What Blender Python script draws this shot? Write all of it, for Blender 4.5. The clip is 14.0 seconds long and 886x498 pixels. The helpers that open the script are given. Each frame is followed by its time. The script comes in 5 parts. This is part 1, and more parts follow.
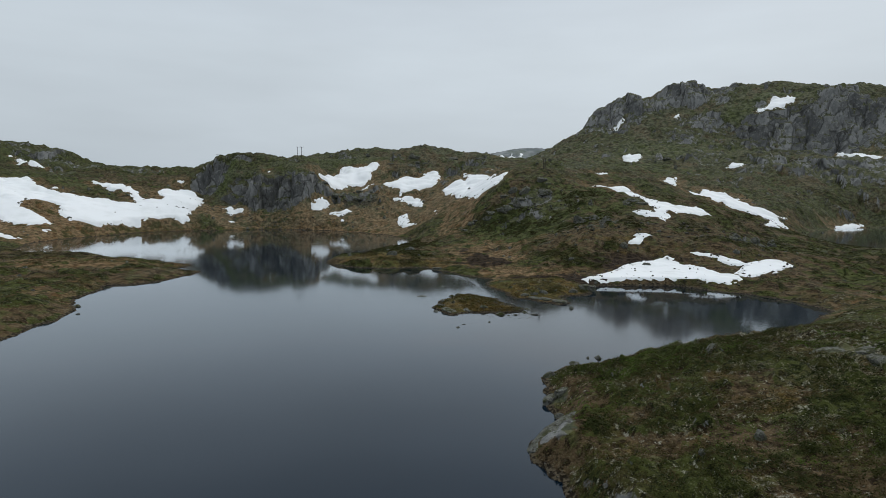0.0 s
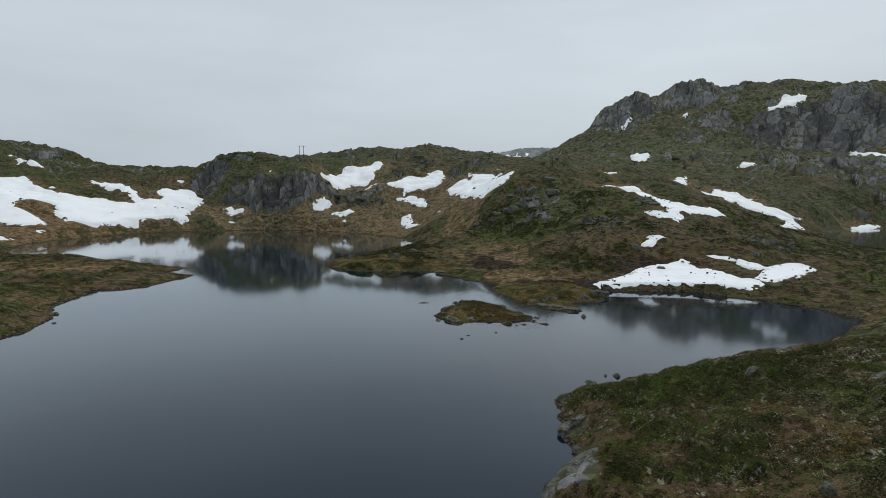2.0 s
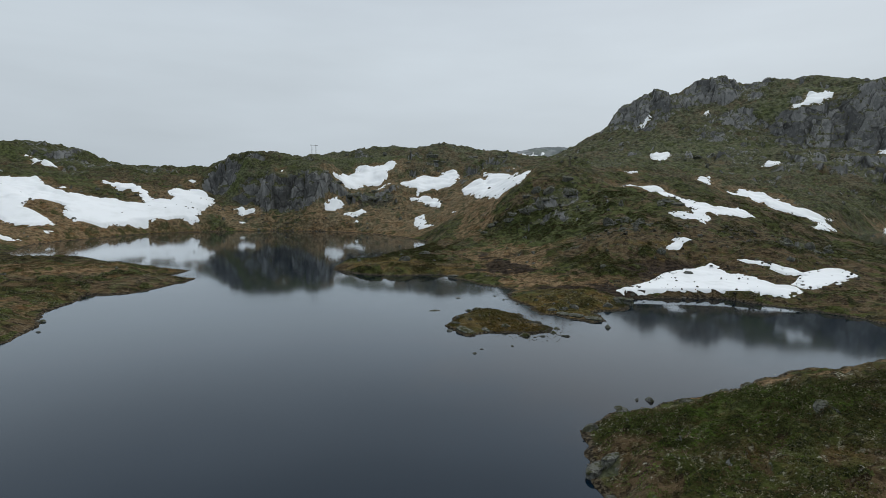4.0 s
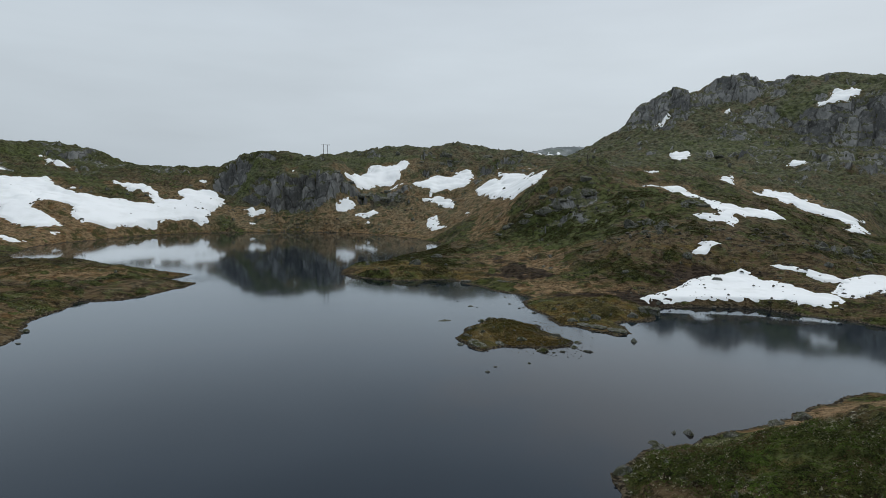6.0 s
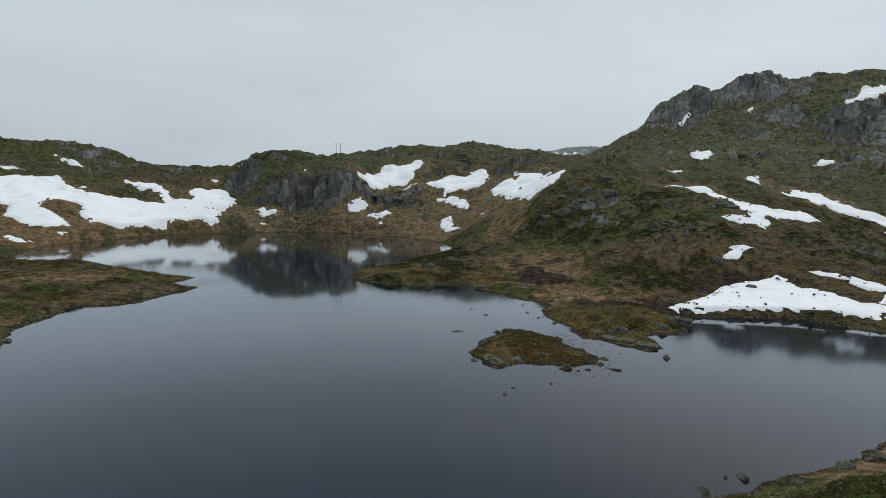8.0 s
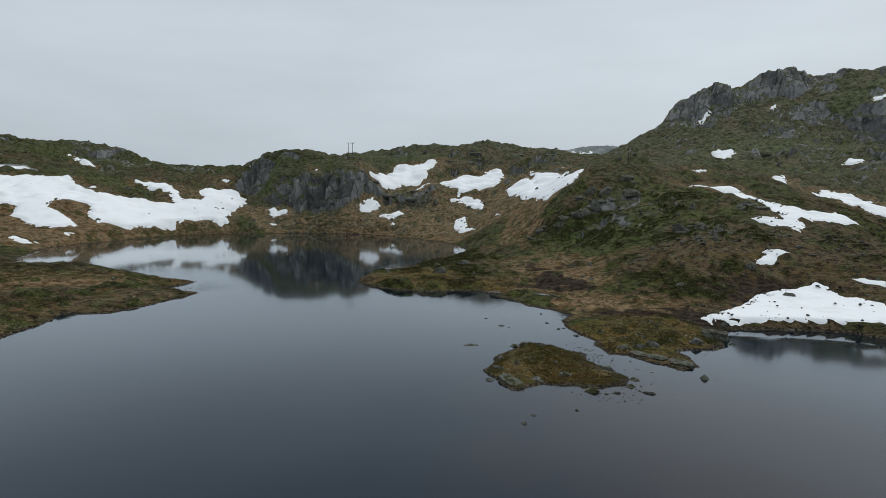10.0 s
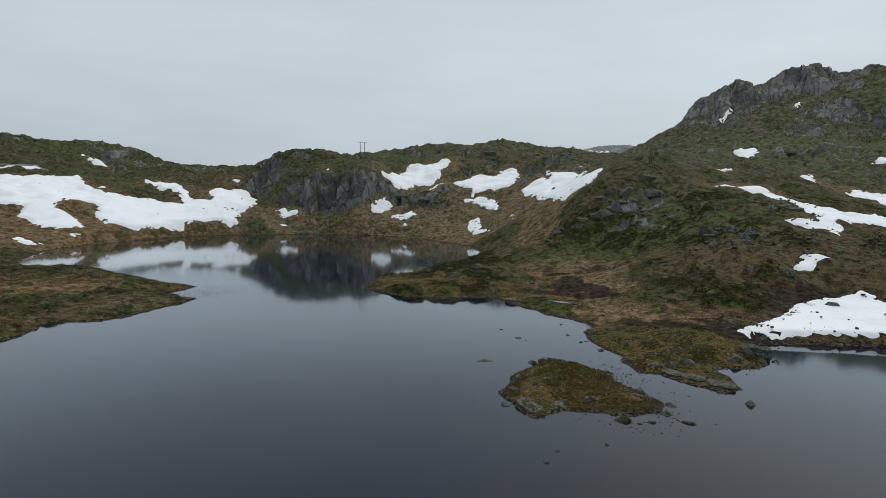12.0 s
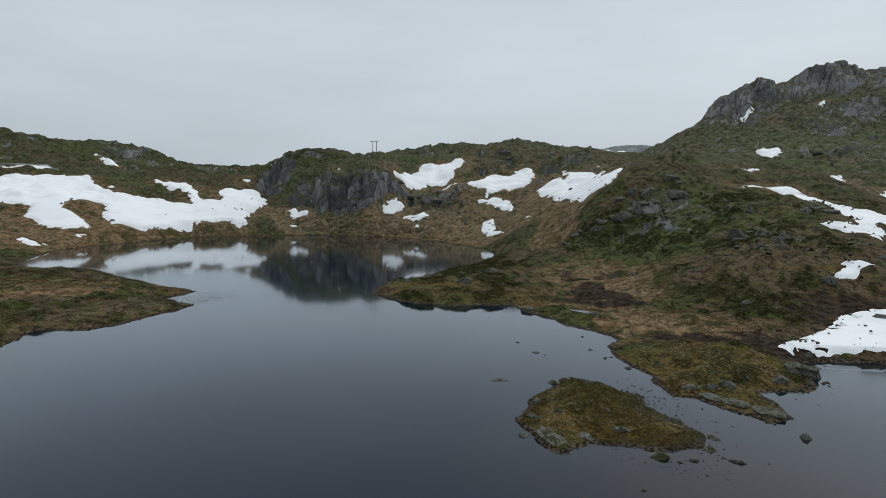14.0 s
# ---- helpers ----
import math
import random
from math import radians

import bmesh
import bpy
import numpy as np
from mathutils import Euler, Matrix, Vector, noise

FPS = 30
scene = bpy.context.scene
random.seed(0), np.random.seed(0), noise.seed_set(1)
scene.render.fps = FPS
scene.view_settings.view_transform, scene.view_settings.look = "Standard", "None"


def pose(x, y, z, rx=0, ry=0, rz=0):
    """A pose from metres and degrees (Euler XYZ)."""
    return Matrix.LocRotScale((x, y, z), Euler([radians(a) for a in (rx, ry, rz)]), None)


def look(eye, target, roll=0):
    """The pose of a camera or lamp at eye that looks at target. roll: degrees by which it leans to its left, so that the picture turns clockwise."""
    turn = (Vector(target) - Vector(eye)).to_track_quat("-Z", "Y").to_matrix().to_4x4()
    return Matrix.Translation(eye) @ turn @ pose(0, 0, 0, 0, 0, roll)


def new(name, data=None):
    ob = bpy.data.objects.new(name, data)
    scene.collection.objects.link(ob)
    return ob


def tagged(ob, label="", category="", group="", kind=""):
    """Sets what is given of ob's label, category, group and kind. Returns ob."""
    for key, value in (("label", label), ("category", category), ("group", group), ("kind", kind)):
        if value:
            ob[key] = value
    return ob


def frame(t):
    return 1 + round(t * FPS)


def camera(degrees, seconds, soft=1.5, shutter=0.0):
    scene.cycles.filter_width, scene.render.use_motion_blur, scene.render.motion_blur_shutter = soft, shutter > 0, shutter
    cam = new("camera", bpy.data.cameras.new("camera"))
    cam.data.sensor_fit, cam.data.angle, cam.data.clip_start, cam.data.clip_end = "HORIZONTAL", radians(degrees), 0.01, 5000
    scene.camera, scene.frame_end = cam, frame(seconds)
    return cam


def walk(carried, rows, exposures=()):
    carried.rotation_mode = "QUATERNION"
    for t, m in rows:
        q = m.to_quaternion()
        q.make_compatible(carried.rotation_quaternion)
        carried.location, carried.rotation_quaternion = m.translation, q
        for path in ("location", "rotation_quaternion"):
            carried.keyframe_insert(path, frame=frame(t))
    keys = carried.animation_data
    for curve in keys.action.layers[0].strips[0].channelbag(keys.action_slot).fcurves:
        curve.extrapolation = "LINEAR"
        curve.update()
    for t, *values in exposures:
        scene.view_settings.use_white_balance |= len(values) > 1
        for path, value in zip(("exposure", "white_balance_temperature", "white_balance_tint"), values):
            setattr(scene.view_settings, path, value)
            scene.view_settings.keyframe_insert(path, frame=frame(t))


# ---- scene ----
cam = camera(76.5, 14.0, soft=0.4)
PATH = [
    (0, (0.274, -8.423, 22.693), (0.227, -6.434, 22.49), 1.0),
    (0.5, (0.329, -6.616, 22.712), (0.279, -4.627, 22.508), 1.0),
    (1, (0.35, -4.761, 22.726), (0.298, -2.772, 22.523), 1.0),
    (1.5, (0.38, -2.905, 22.73), (0.324, -0.916, 22.527), 1.0),
    (2, (0.453, -0.996, 22.729), (0.388, 0.993, 22.525), 1.0),
    (2.5, (0.49, 0.979, 22.716), (0.412, 2.967, 22.513), 1.0),
    (3, (0.539, 2.939, 22.712), (0.447, 4.926, 22.508), 1.0),
    (5.5, (0.909, 12.505, 22.859), (0.752, 14.488, 22.653), 1.0),
    (6, (0.839, 14.435, 22.888), (0.669, 16.417, 22.682), 1.0),
    (6.5, (0.724, 16.317, 22.903), (0.541, 18.298, 22.696), 1.0),
    (7, (0.593, 18.223, 22.908), (0.397, 20.203, 22.702), 1.0),
    (7.5, (0.516, 20.122, 22.91), (0.308, 22.1, 22.703), 1.0),
    (8, (0.45, 22.079, 22.904), (0.228, 24.056, 22.697), 1.1),
    (10.5, (-0.317, 31.584, 23.091), (-0.601, 33.552, 22.882), 1.1),
    (11, (-0.449, 33.535, 23.096), (-0.746, 35.502, 22.887), 1.1),
    (12, (-0.82, 37.347, 23.114), (-1.142, 39.31, 22.904), 1.1),
    (12.5, (-0.992, 39.21, 23.117), (-1.326, 41.171, 22.907), 1.2),
    (13, (-1.214, 41.025, 23.128), (-1.56, 42.984, 22.919), 1.1),
    (14, (-1.678, 44.654, 23.169), (-2.048, 46.608, 22.959), 1.2),
]
walk(cam, [(t, look(eye, target, roll)) for t, eye, target, roll in PATH])

# ---- sky and light: an even overcast, brighter overhead ----
world = bpy.data.worlds.new("overcast")
scene.world = world
world.use_nodes = True
wn, wl = world.node_tree.nodes, world.node_tree.links
SUN_HEIGHT, SUN_TURN = radians(48), radians(35)
heaven = wn.new("ShaderNodeTexSky")
heaven.sky_type, heaven.sun_disc = "NISHITA", False
heaven.sun_elevation, heaven.sun_rotation = SUN_HEIGHT, SUN_TURN
heaven.air_density, heaven.dust_density = 1.0, 4.0
grey = wn.new("ShaderNodeHueSaturation")
grey.inputs["Saturation"].default_value = 0.25
grey.inputs["Value"].default_value = 0.10
wl.new(heaven.outputs[0], grey.inputs["Color"])
way = wn.new("ShaderNodeTexCoord")
axes = wn.new("ShaderNodeSeparateXYZ")
wl.new(way.outputs["Generated"], axes.inputs[0])
ramp = wn.new("ShaderNodeValToRGB")
ramp.color_ramp.elements[0].position, ramp.color_ramp.elements[0].color = 0.0, (0.505, 0.572, 0.630, 1)
ramp.color_ramp.elements[1].position, ramp.color_ramp.elements[1].color = 0.95, (1.10, 1.15, 1.18, 1)
mid = ramp.color_ramp.elements.new(0.22)
mid.color = (0.580, 0.655, 0.718, 1)
high = ramp.color_ramp.elements.new(0.5)
high.color = (0.512, 0.584, 0.668, 1)
wl.new(axes.outputs["Z"], ramp.inputs[0])
squash = wn.new("ShaderNodeMapping")
squash.inputs["Scale"].default_value = (1, 1, 4.5)
wl.new(way.outputs["Generated"], squash.inputs[0])
cloud = wn.new("ShaderNodeTexNoise")
cloud.inputs["Scale"].default_value, cloud.inputs["Detail"].default_value = 2.2, 4
wl.new(squash.outputs[0], cloud.inputs["Vector"])
band = wn.new("ShaderNodeMapRange")
band.inputs["From Min"].default_value, band.inputs["From Max"].default_value = 0.3, 0.7
band.inputs["To Min"].default_value, band.inputs["To Max"].default_value = 0.93, 1.07
wl.new(cloud.outputs[0], band.inputs[0])
veil = wn.new("ShaderNodeVectorMath")
veil.operation = "SCALE"
wl.new(ramp.outputs[0], veil.inputs[0])
wl.new(band.outputs[0], veil.inputs["Scale"])
blend = wn.new("ShaderNodeMix")
blend.data_type = "RGBA"
blend.inputs[0].default_value = 0.88
wl.new(grey.outputs[0], blend.inputs[6])
wl.new(veil.outputs[0], blend.inputs[7])
wl.new(blend.outputs[2], wn["Background"].inputs[0])
wn["Background"].inputs[1].default_value = 1.0
sun = new("sun", bpy.data.lights.new("sun", "SUN"))
sun.data.energy, sun.data.angle, sun.data.color = 0.9, radians(40), (1.0, 0.98, 0.95)
sun.matrix_world = look((0, 0, 0), (-math.sin(SUN_TURN) * math.cos(SUN_HEIGHT), -math.cos(SUN_TURN) * math.cos(SUN_HEIGHT), -math.sin(SUN_HEIGHT)))


# ---- materials ----
class Paint:
    """A node material under construction."""

    def __init__(self, name, rough=0.9):
        self.mat = bpy.data.materials.new(name)
        self.mat.use_nodes = True
        self.n, self.l = self.mat.node_tree.nodes, self.mat.node_tree.links
        self.bsdf = self.n["Principled BSDF"]
        self.bsdf.inputs["Roughness"].default_value = rough
        self.bsdf.inputs["Specular IOR Level"].default_value = 0.3
        self.where = self.n.new("ShaderNodeNewGeometry").outputs["Position"]

    def put(self, value, socket):
        if hasattr(value, "links"):
            self.l.new(value, socket)
        else:
            socket.default_value = (*value, 1) if isinstance(value, tuple) and len(value) == 3 and len(socket.default_value) == 4 else value

    def noise(self, size, detail=3, rough=0.55, scale=(1, 1, 1), vector=None, warp=0.0):
        m = self.n.new("ShaderNodeMapping")
        m.inputs["Scale"].default_value = scale
        self.l.new(vector or self.where, m.inputs[0])
        t = self.n.new("ShaderNodeTexNoise")
        t.inputs["Scale"].default_value, t.inputs["Detail"].default_value = 1 / size, detail
        t.inputs["Roughness"].default_value, t.inputs["Distortion"].default_value = rough, warp
        self.l.new(m.outputs[0], t.inputs["Vector"])
        return t.outputs[0]

    def warped(self, size, amount):
        """Positions shaken by noise, so that joints wander."""
        t = self.n.new("ShaderNodeTexNoise")
        t.inputs["Scale"].default_value, t.inputs["Detail"].default_value = 1 / size, 3
        self.l.new(self.where, t.inputs["Vector"])
        shift = self.n.new("ShaderNodeVectorMath")
        shift.operation = "MULTIPLY_ADD"
        self.l.new(t.outputs["Color"], shift.inputs[0])
        shift.inputs[1].default_value = (amount, amount, amount)
        self.l.new(self.where, shift.inputs[2])
        return shift.outputs[0]

    def cells(self, size, feature="F1", scale=(1, 1, 1), vector=None, tone=False):
        """Irregular cells: the distance in them, or with tone a random value for each."""
        m = self.n.new("ShaderNodeMapping")
        m.inputs["Scale"].default_value = scale
        self.l.new(vector or self.where, m.inputs[0])
        t = self.n.new("ShaderNodeTexVoronoi")
        t.feature = feature
        t.inputs["Scale"].default_value = 1 / size
        self.l.new(m.outputs[0], t.inputs["Vector"])
        if tone:
            split = self.n.new("ShaderNodeSeparateColor")
            self.l.new(t.outputs["Color"], split.inputs[0])
            return split.outputs[0]
        return t.outputs[0]

    def span(self, value, a, b, c=0.0, d=1.0):
        m = self.n.new("ShaderNodeMapRange")
        m.interpolation_type = "SMOOTHSTEP"
        for k, v in zip(("From Min", "From Max", "To Min", "To Max"), (a, b, c, d)):
            m.inputs[k].default_value = v
        self.put(value, m.inputs[0])
        return m.outputs[0]

    def mix(self, f, a, b):
        m = self.n.new("ShaderNodeMix")
        m.data_type = "RGBA"
        self.put(f, m.inputs[0])
        self.put(a, m.inputs[6])
        self.put(b, m.inputs[7])
        return m.outputs[2]

    def sum(self, a, b, op="ADD"):
        m = self.n.new("ShaderNodeMath")
        m.operation = op
        self.put(a, m.inputs[0])
        self.put(b, m.inputs[1])
        return m.outputs[0]

    def mask(self, name):
        a = self.n.new("ShaderNodeAttribute")
        a.attribute_name = name
        return a.outputs["Fac"]

    def island(self):
        return self.n.new("ShaderNodeNewGeometry").outputs["Random Per Island"]

    def each(self):
        return self.n.new("ShaderNodeObjectInfo").outputs["Random"]

    def steep(self):
        s = self.n.new("ShaderNodeSeparateXYZ")
        self.l.new(self.n.new("ShaderNodeNewGeometry").outputs["Normal"], s.inputs[0])
        return s.outputs["Z"]

    def bump(self, height, distance, strength=1.0):
        b = self.n.new("ShaderNodeBump")
        b.inputs["Distance"].default_value, b.inputs["Strength"].default_value = distance, strength
        self.l.new(height, b.inputs["Height"])
        self.l.new(b.outputs[0], self.bsdf.inputs["Normal"])

    def done(self, colour, roughness=None):
        self.put(colour, self.bsdf.inputs["Base Color"])
        if roughness is not None:
            self.put(roughness, self.bsdf.inputs["Roughness"])
        return self.mat


def rock_colour(p, k):
    """k: how coarse the detail is. Grey gneiss broken by joints into blocks and slabs, streaked by water, with pale lichen and moss on its ledges."""
    shaken = p.warped(6.0 * k, 4.0 * k)
    block = p.cells(6.0 * k, scale=(1, 1, 0.34), vector=shaken, tone=True)
    piece = p.cells(2.0 * k, scale=(1, 1, 0.45), vector=shaken, tone=True)
    tone = p.sum(p.sum(p.sum(block, 0.5, "MULTIPLY"), p.sum(piece, 0.25, "MULTIPLY")), p.sum(p.noise(14, 4, 0.6), 0.6, "MULTIPLY"))
    c = p.mix(p.span(tone, 0.38, 0.95), (0.078, 0.081, 0.081), (0.205, 0.210, 0.206))
    c = p.mix(p.span(p.noise(5.0, 4, 0.6, (1, 1, 0.15)), 0.50, 0.64, 0, 0.65), c, (0.048, 0.049, 0.048))
    c = p.mix(p.span(p.noise(0.9 * k, 4, 0.65), 0.52, 0.72, 0, 0.6), c, (0.250, 0.256, 0.244))
    c = p.mix(p.sum(p.mask("wet"), p.span(p.noise(6.0, 4, 0.65, (1, 1, 0.3)), 0.38, 0.60, 0.55, 0.05), "MULTIPLY"), c, (0.040, 0.041, 0.036))
    c = p.mix(p.span(p.cells(6.0 * k, "DISTANCE_TO_EDGE", (1, 1, 0.34), shaken), 0.006, 0.05, 0.6, 0.0), c, (0.018, 0.018, 0.017))
    c = p.mix(p.span(p.cells(2.0 * k, "DISTANCE_TO_EDGE", (1, 1, 0.45), shaken), 0.01, 0.05, 0.22, 0.0), c, (0.024, 0.024, 0.022))
    ledge = p.span(p.sum(p.steep(), p.sum(p.sum(p.noise(5, 4, 0.65), 0.5, "SUBTRACT"), 1.3, "MULTIPLY")), 0.72, 0.86)
    turf = p.mix(p.span(p.noise(1.2, 3), 0.4, 0.6), (0.028, 0.034, 0.012), (0.078, 0.082, 0.030))
    return p.mix(p.sum(ledge, 0.85, "MULTIPLY"), c, turf)


def heath_colour(p, k):
    """Dark mats of crowberry and heather over brown litter, with moss, lichen and fresh grass; sedge and peat where it is boggy."""
    broad, middle, clump, fine = p.noise(24, 4, 0.6, warp=0.6), p.noise(5.0, 4, 0.62), p.noise(k, 3, 0.6), p.noise(0.28 * k, 1, 0.5)
    bush = p.cells(1.1 * k, tone=True, vector=p.warped(1.5 * k, 0.8 * k))
    tuft = p.sum(p.sum(bush, 0.30, "MULTIPLY"), p.sum(clump, 0.85, "MULTIPLY"))
    green = p.mix(p.span(tuft, 0.42, 0.72), (0.013, 0.016, 0.006), (0.050, 0.059, 0.016))
    green = p.mix(p.span(fine, 0.54, 0.70, 0, 0.5), green, (0.082, 0.090, 0.028))
    heather = p.mix(p.span(tuft, 0.42, 0.72), (0.014, 0.011, 0.007), (0.066, 0.054, 0.024))
    heather = p.mix(p.span(fine, 0.54, 0.70, 0, 0.45), heather, (0.090, 0.076, 0.038))
    shrub = p.mix(p.span(p.sum(p.sum(broad, 0.6, "MULTIPLY"), p.sum(middle, 0.6, "MULTIPLY")), 0.56, 0.70), green, heather)
    litter = p.mix(p.span(tuft, 0.40, 0.72), (0.020, 0.014, 0.008), (0.088, 0.062, 0.034))
    litter = p.mix(p.span(fine, 0.54, 0.70, 0, 0.5), litter, (0.140, 0.108, 0.060))
    litter = p.mix(p.span(p.noise(2.4, 4, 0.65), 0.52, 0.62, 0, 0.75), litter, p.mix(p.span(clump, 0.4, 0.6), (0.022, 0.027, 0.009), (0.066, 0.072, 0.025)))
    matted = p.span(p.sum(p.mask("mat"), p.sum(p.sum(p.sum(clump, 0.5, "SUBTRACT"), 1.3, "MULTIPLY"), p.sum(p.sum(fine, 0.5, "SUBTRACT"), 0.5, "MULTIPLY"))), 0.36, 0.56)
    c = p.mix(matted, litter, shrub)
    c = p.mix(p.span(p.sum(p.noise(0.24 * k, 2, 0.6), p.sum(p.noise(3.5, 2), 0.5, "MULTIPLY")), 0.84, 0.92, 0, 0.32), c, (0.25, 0.23, 0.17))
    if k < 1:
        crust = p.sum(p.sum(p.noise(0.55, 3, 0.65), 0.7, "MULTIPLY"), p.sum(p.noise(5.0, 2), 0.5, "MULTIPLY"))
        c = p.mix(p.span(crust, 0.675, 0.725, 0, 0.75), c, p.mix(p.span(fine, 0.4, 0.6), (0.12, 0.118, 0.088), (0.33, 0.325, 0.265)))
    straw = p.mix(p.span(clump, 0.36, 0.64), (0.072, 0.048, 0.026), (0.205, 0.142, 0.080))
    straw = p.mix(p.span(fine, 0.5, 0.68, 0, 0.7), straw, (0.250, 0.182, 0.110))
    straw = p.mix(p.span(middle, 0.48, 0.64), straw, p.mix(p.span(fine, 0.4, 0.6), (0.026, 0.026, 0.010), (0.066, 0.064, 0.024)))
    lush = p.mix(p.span(tuft, 0.40, 0.74), (0.022, 0.030, 0.009), (0.072, 0.088, 0.028))
    c = p.mix(p.span(p.sum(p.mask("lush"), p.sum(p.sum(middle, 0.5, "SUBTRACT"), 2.0, "MULTIPLY")), 0.35, 0.65, 0, 0.8), c, lush)
    straw = p.mix(p.span(p.noise(3.2, 4, 0.6), 0.50, 0.64, 0, 0.8), straw, p.mix(p.span(clump, 0.4, 0.6), (0.062, 0.036, 0.016), (0.140, 0.082, 0.036)))
    bog = p.span(p.sum(p.sum(p.mask("sedge"), p.sum(p.sum(middle, 0.5, "SUBTRACT"), 2.2, "MULTIPLY")), p.sum(matted, 0.22, "MULTIPLY"), "SUBTRACT"), 0.36, 0.64)
    c = p.mix(bog, c, straw)
    peat = p.span(p.sum(p.mask("peat"), p.sum(p.sum(middle, 0.5, "SUBTRACT"), 2.4, "MULTIPLY")), 0.42, 0.72)
    c = p.mix(peat, c, p.mix(p.span(clump, 0.4, 0.6), (0.016, 0.012, 0.009), (0.046, 0.034, 0.024)))
    moss = p.mix(p.span(tuft, 0.42, 0.72), (0.022, 0.015, 0.005), (0.086, 0.058, 0.017))
    moss = p.mix(p.span(fine, 0.48, 0.62, 0, 0.75), moss, (0.128, 0.096, 0.036))
    moss = p.mix(p.sum(matted, 0.55, "MULTIPLY"), moss, p.mix(p.span(p.sum(p.sum(fine, 0.5, "MULTIPLY"), p.sum(tuft, 0.5, "MULTIPLY")), 0.45, 0.72), (0.017, 0.019, 0.006), (0.070, 0.076, 0.020)))
    moss = p.mix(p.span(p.noise(0.16 * k, 1, 0.6), 0.66, 0.72, 0, 0.8), moss, (0.27, 0.25, 0.185))
    c = p.mix(p.span(p.sum(p.mask("moss"), p.sum(p.sum(middle, 0.5, "SUBTRACT"), 1.6, "MULTIPLY")), 0.30, 0.60), c, moss)
    # pale haze over high and far slopes, mixed patchily into the base colour
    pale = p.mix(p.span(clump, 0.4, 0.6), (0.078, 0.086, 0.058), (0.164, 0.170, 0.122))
    return p.mix(p.sum(p.mask("haze"), p.span(p.noise(7.0, 4, 0.6), 0.40, 0.66, 0.20, 0.58), "MULTIPLY"), c, pale)


def ground_paint(name, k):
    p = Paint(name, 0.95)
    p.bsdf.inputs["Specular IOR Level"].default_value = 0.04
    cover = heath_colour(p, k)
    small = p.noise(0.9, 4, 0.65)
    slope = p.span(p.steep(), 0.66, 0.46)
    patchy = p.sum(p.sum(p.sum(p.noise(8, 5, 0.68), 0.5, "SUBTRACT"), 2.0, "MULTIPLY"), p.sum(p.sum(p.sum(p.noise(42, 4, 0.6), 0.5, "SUBTRACT"), 1.6, "MULTIPLY"), p.sum(p.sum(p.noise(1.6, 4, 0.7), 0.5, "SUBTRACT"), 0.9, "MULTIPLY")))
    bare = p.span(p.sum(p.sum(p.sum(p.mask("rock"), 0.95, "MULTIPLY"), p.sum(slope, 0.45, "MULTIPLY")), patchy), 0.52, 0.68)
    colour = p.mix(bare, cover, rock_colour(p, k))
    rim = p.span(p.sum(p.mask("rim"), p.sum(p.sum(small, 0.5, "SUBTRACT"), 0.8, "MULTIPLY")), 0.35, 0.7)
    colour = p.mix(rim, colour, p.mix(p.span(p.noise(0.35, 2), 0.45, 0.6), (0.016, 0.013, 0.009), (0.090, 0.074, 0.050)))
    height = p.sum(p.noise(0.55 * k, 3, 0.65), p.sum(p.noise(2.0 * k, 3, 0.6), 2.0, "MULTIPLY"))
    p.bump(height, 0.34 * min(k, 1.6), 0.9)
    return p.done(colour, p.span(bare, 0, 1, 0.95, 0.75))


def ridge_paint():
    """Bare rock and thin turf of the distant ridge, blue-grey haze painted in."""
    p = Paint("hazy_ridge_rock", 0.95)
    p.bsdf.inputs["Specular IOR Level"].default_value = 0.1
    c = p.mix(p.span(p.noise(26, 5, 0.6, (1, 0.3, 1)), 0.42, 0.62), (0.118, 0.136, 0.140), (0.205, 0.225, 0.232))
    return p.done(p.mix(p.span(p.noise(60, 4, 0.6), 0.5, 0.62, 0, 0.6), c, (0.095, 0.115, 0.088)))


def stone_paint():
    p = Paint("lichened_stone", 0.9)
    p.bsdf.inputs["Specular IOR Level"].default_value = 0.12
    small = p.noise(0.35, 5, 0.7)
    c = p.mix(p.span(small, 0.36, 0.66), (0.064, 0.066, 0.060), (0.180, 0.184, 0.168))
    c = p.mix(p.span(p.noise(0.6, 4, 0.65), 0.46, 0.60, 0, 0.7), c, (0.110, 0.118, 0.086))
    c = p.mix(p.span(p.noise(0.14, 3), 0.60, 0.70, 0, 0.6), c, (0.235, 0.238, 0.200))
    c = p.mix(p.span(p.sum(p.noise(0.9, 4, 0.7), p.sum(p.steep(), 0.06, "MULTIPLY")), 0.54, 0.61), c, (0.040, 0.044, 0.016))
    crack = p.cells(1.1, "DISTANCE_TO_EDGE", (1, 1, 0.7), p.warped(1.0, 0.7))
    c = p.mix(p.span(crack, 0.008, 0.035, 0.75, 0.0), c, (0.022, 0.021, 0.018))
    c = p.mix(p.span(p.each(), 0, 1, 0.0, 0.35), c, (0.066, 0.066, 0.056))
    p.bump(small, 0.2, 1.0)
    return p.done(c)


def snow_paint():
    p = Paint("old_snow", 0.75)
    c = p.mix(p.span(p.noise(7, 4, 0.6), 0.45, 0.75), (0.75, 0.78, 0.80), (0.68, 0.71, 0.72))
    c = p.mix(p.span(p.noise(0.5, 3), 0.70, 0.78, 0, 0.35), c, (0.45, 0.43, 0.38))
    p.bump(p.noise(1.2, 3), 0.12, 0.6)
    p.bsdf.inputs["Subsurface Weight"].default_value = 0.0
    return p.done(c)


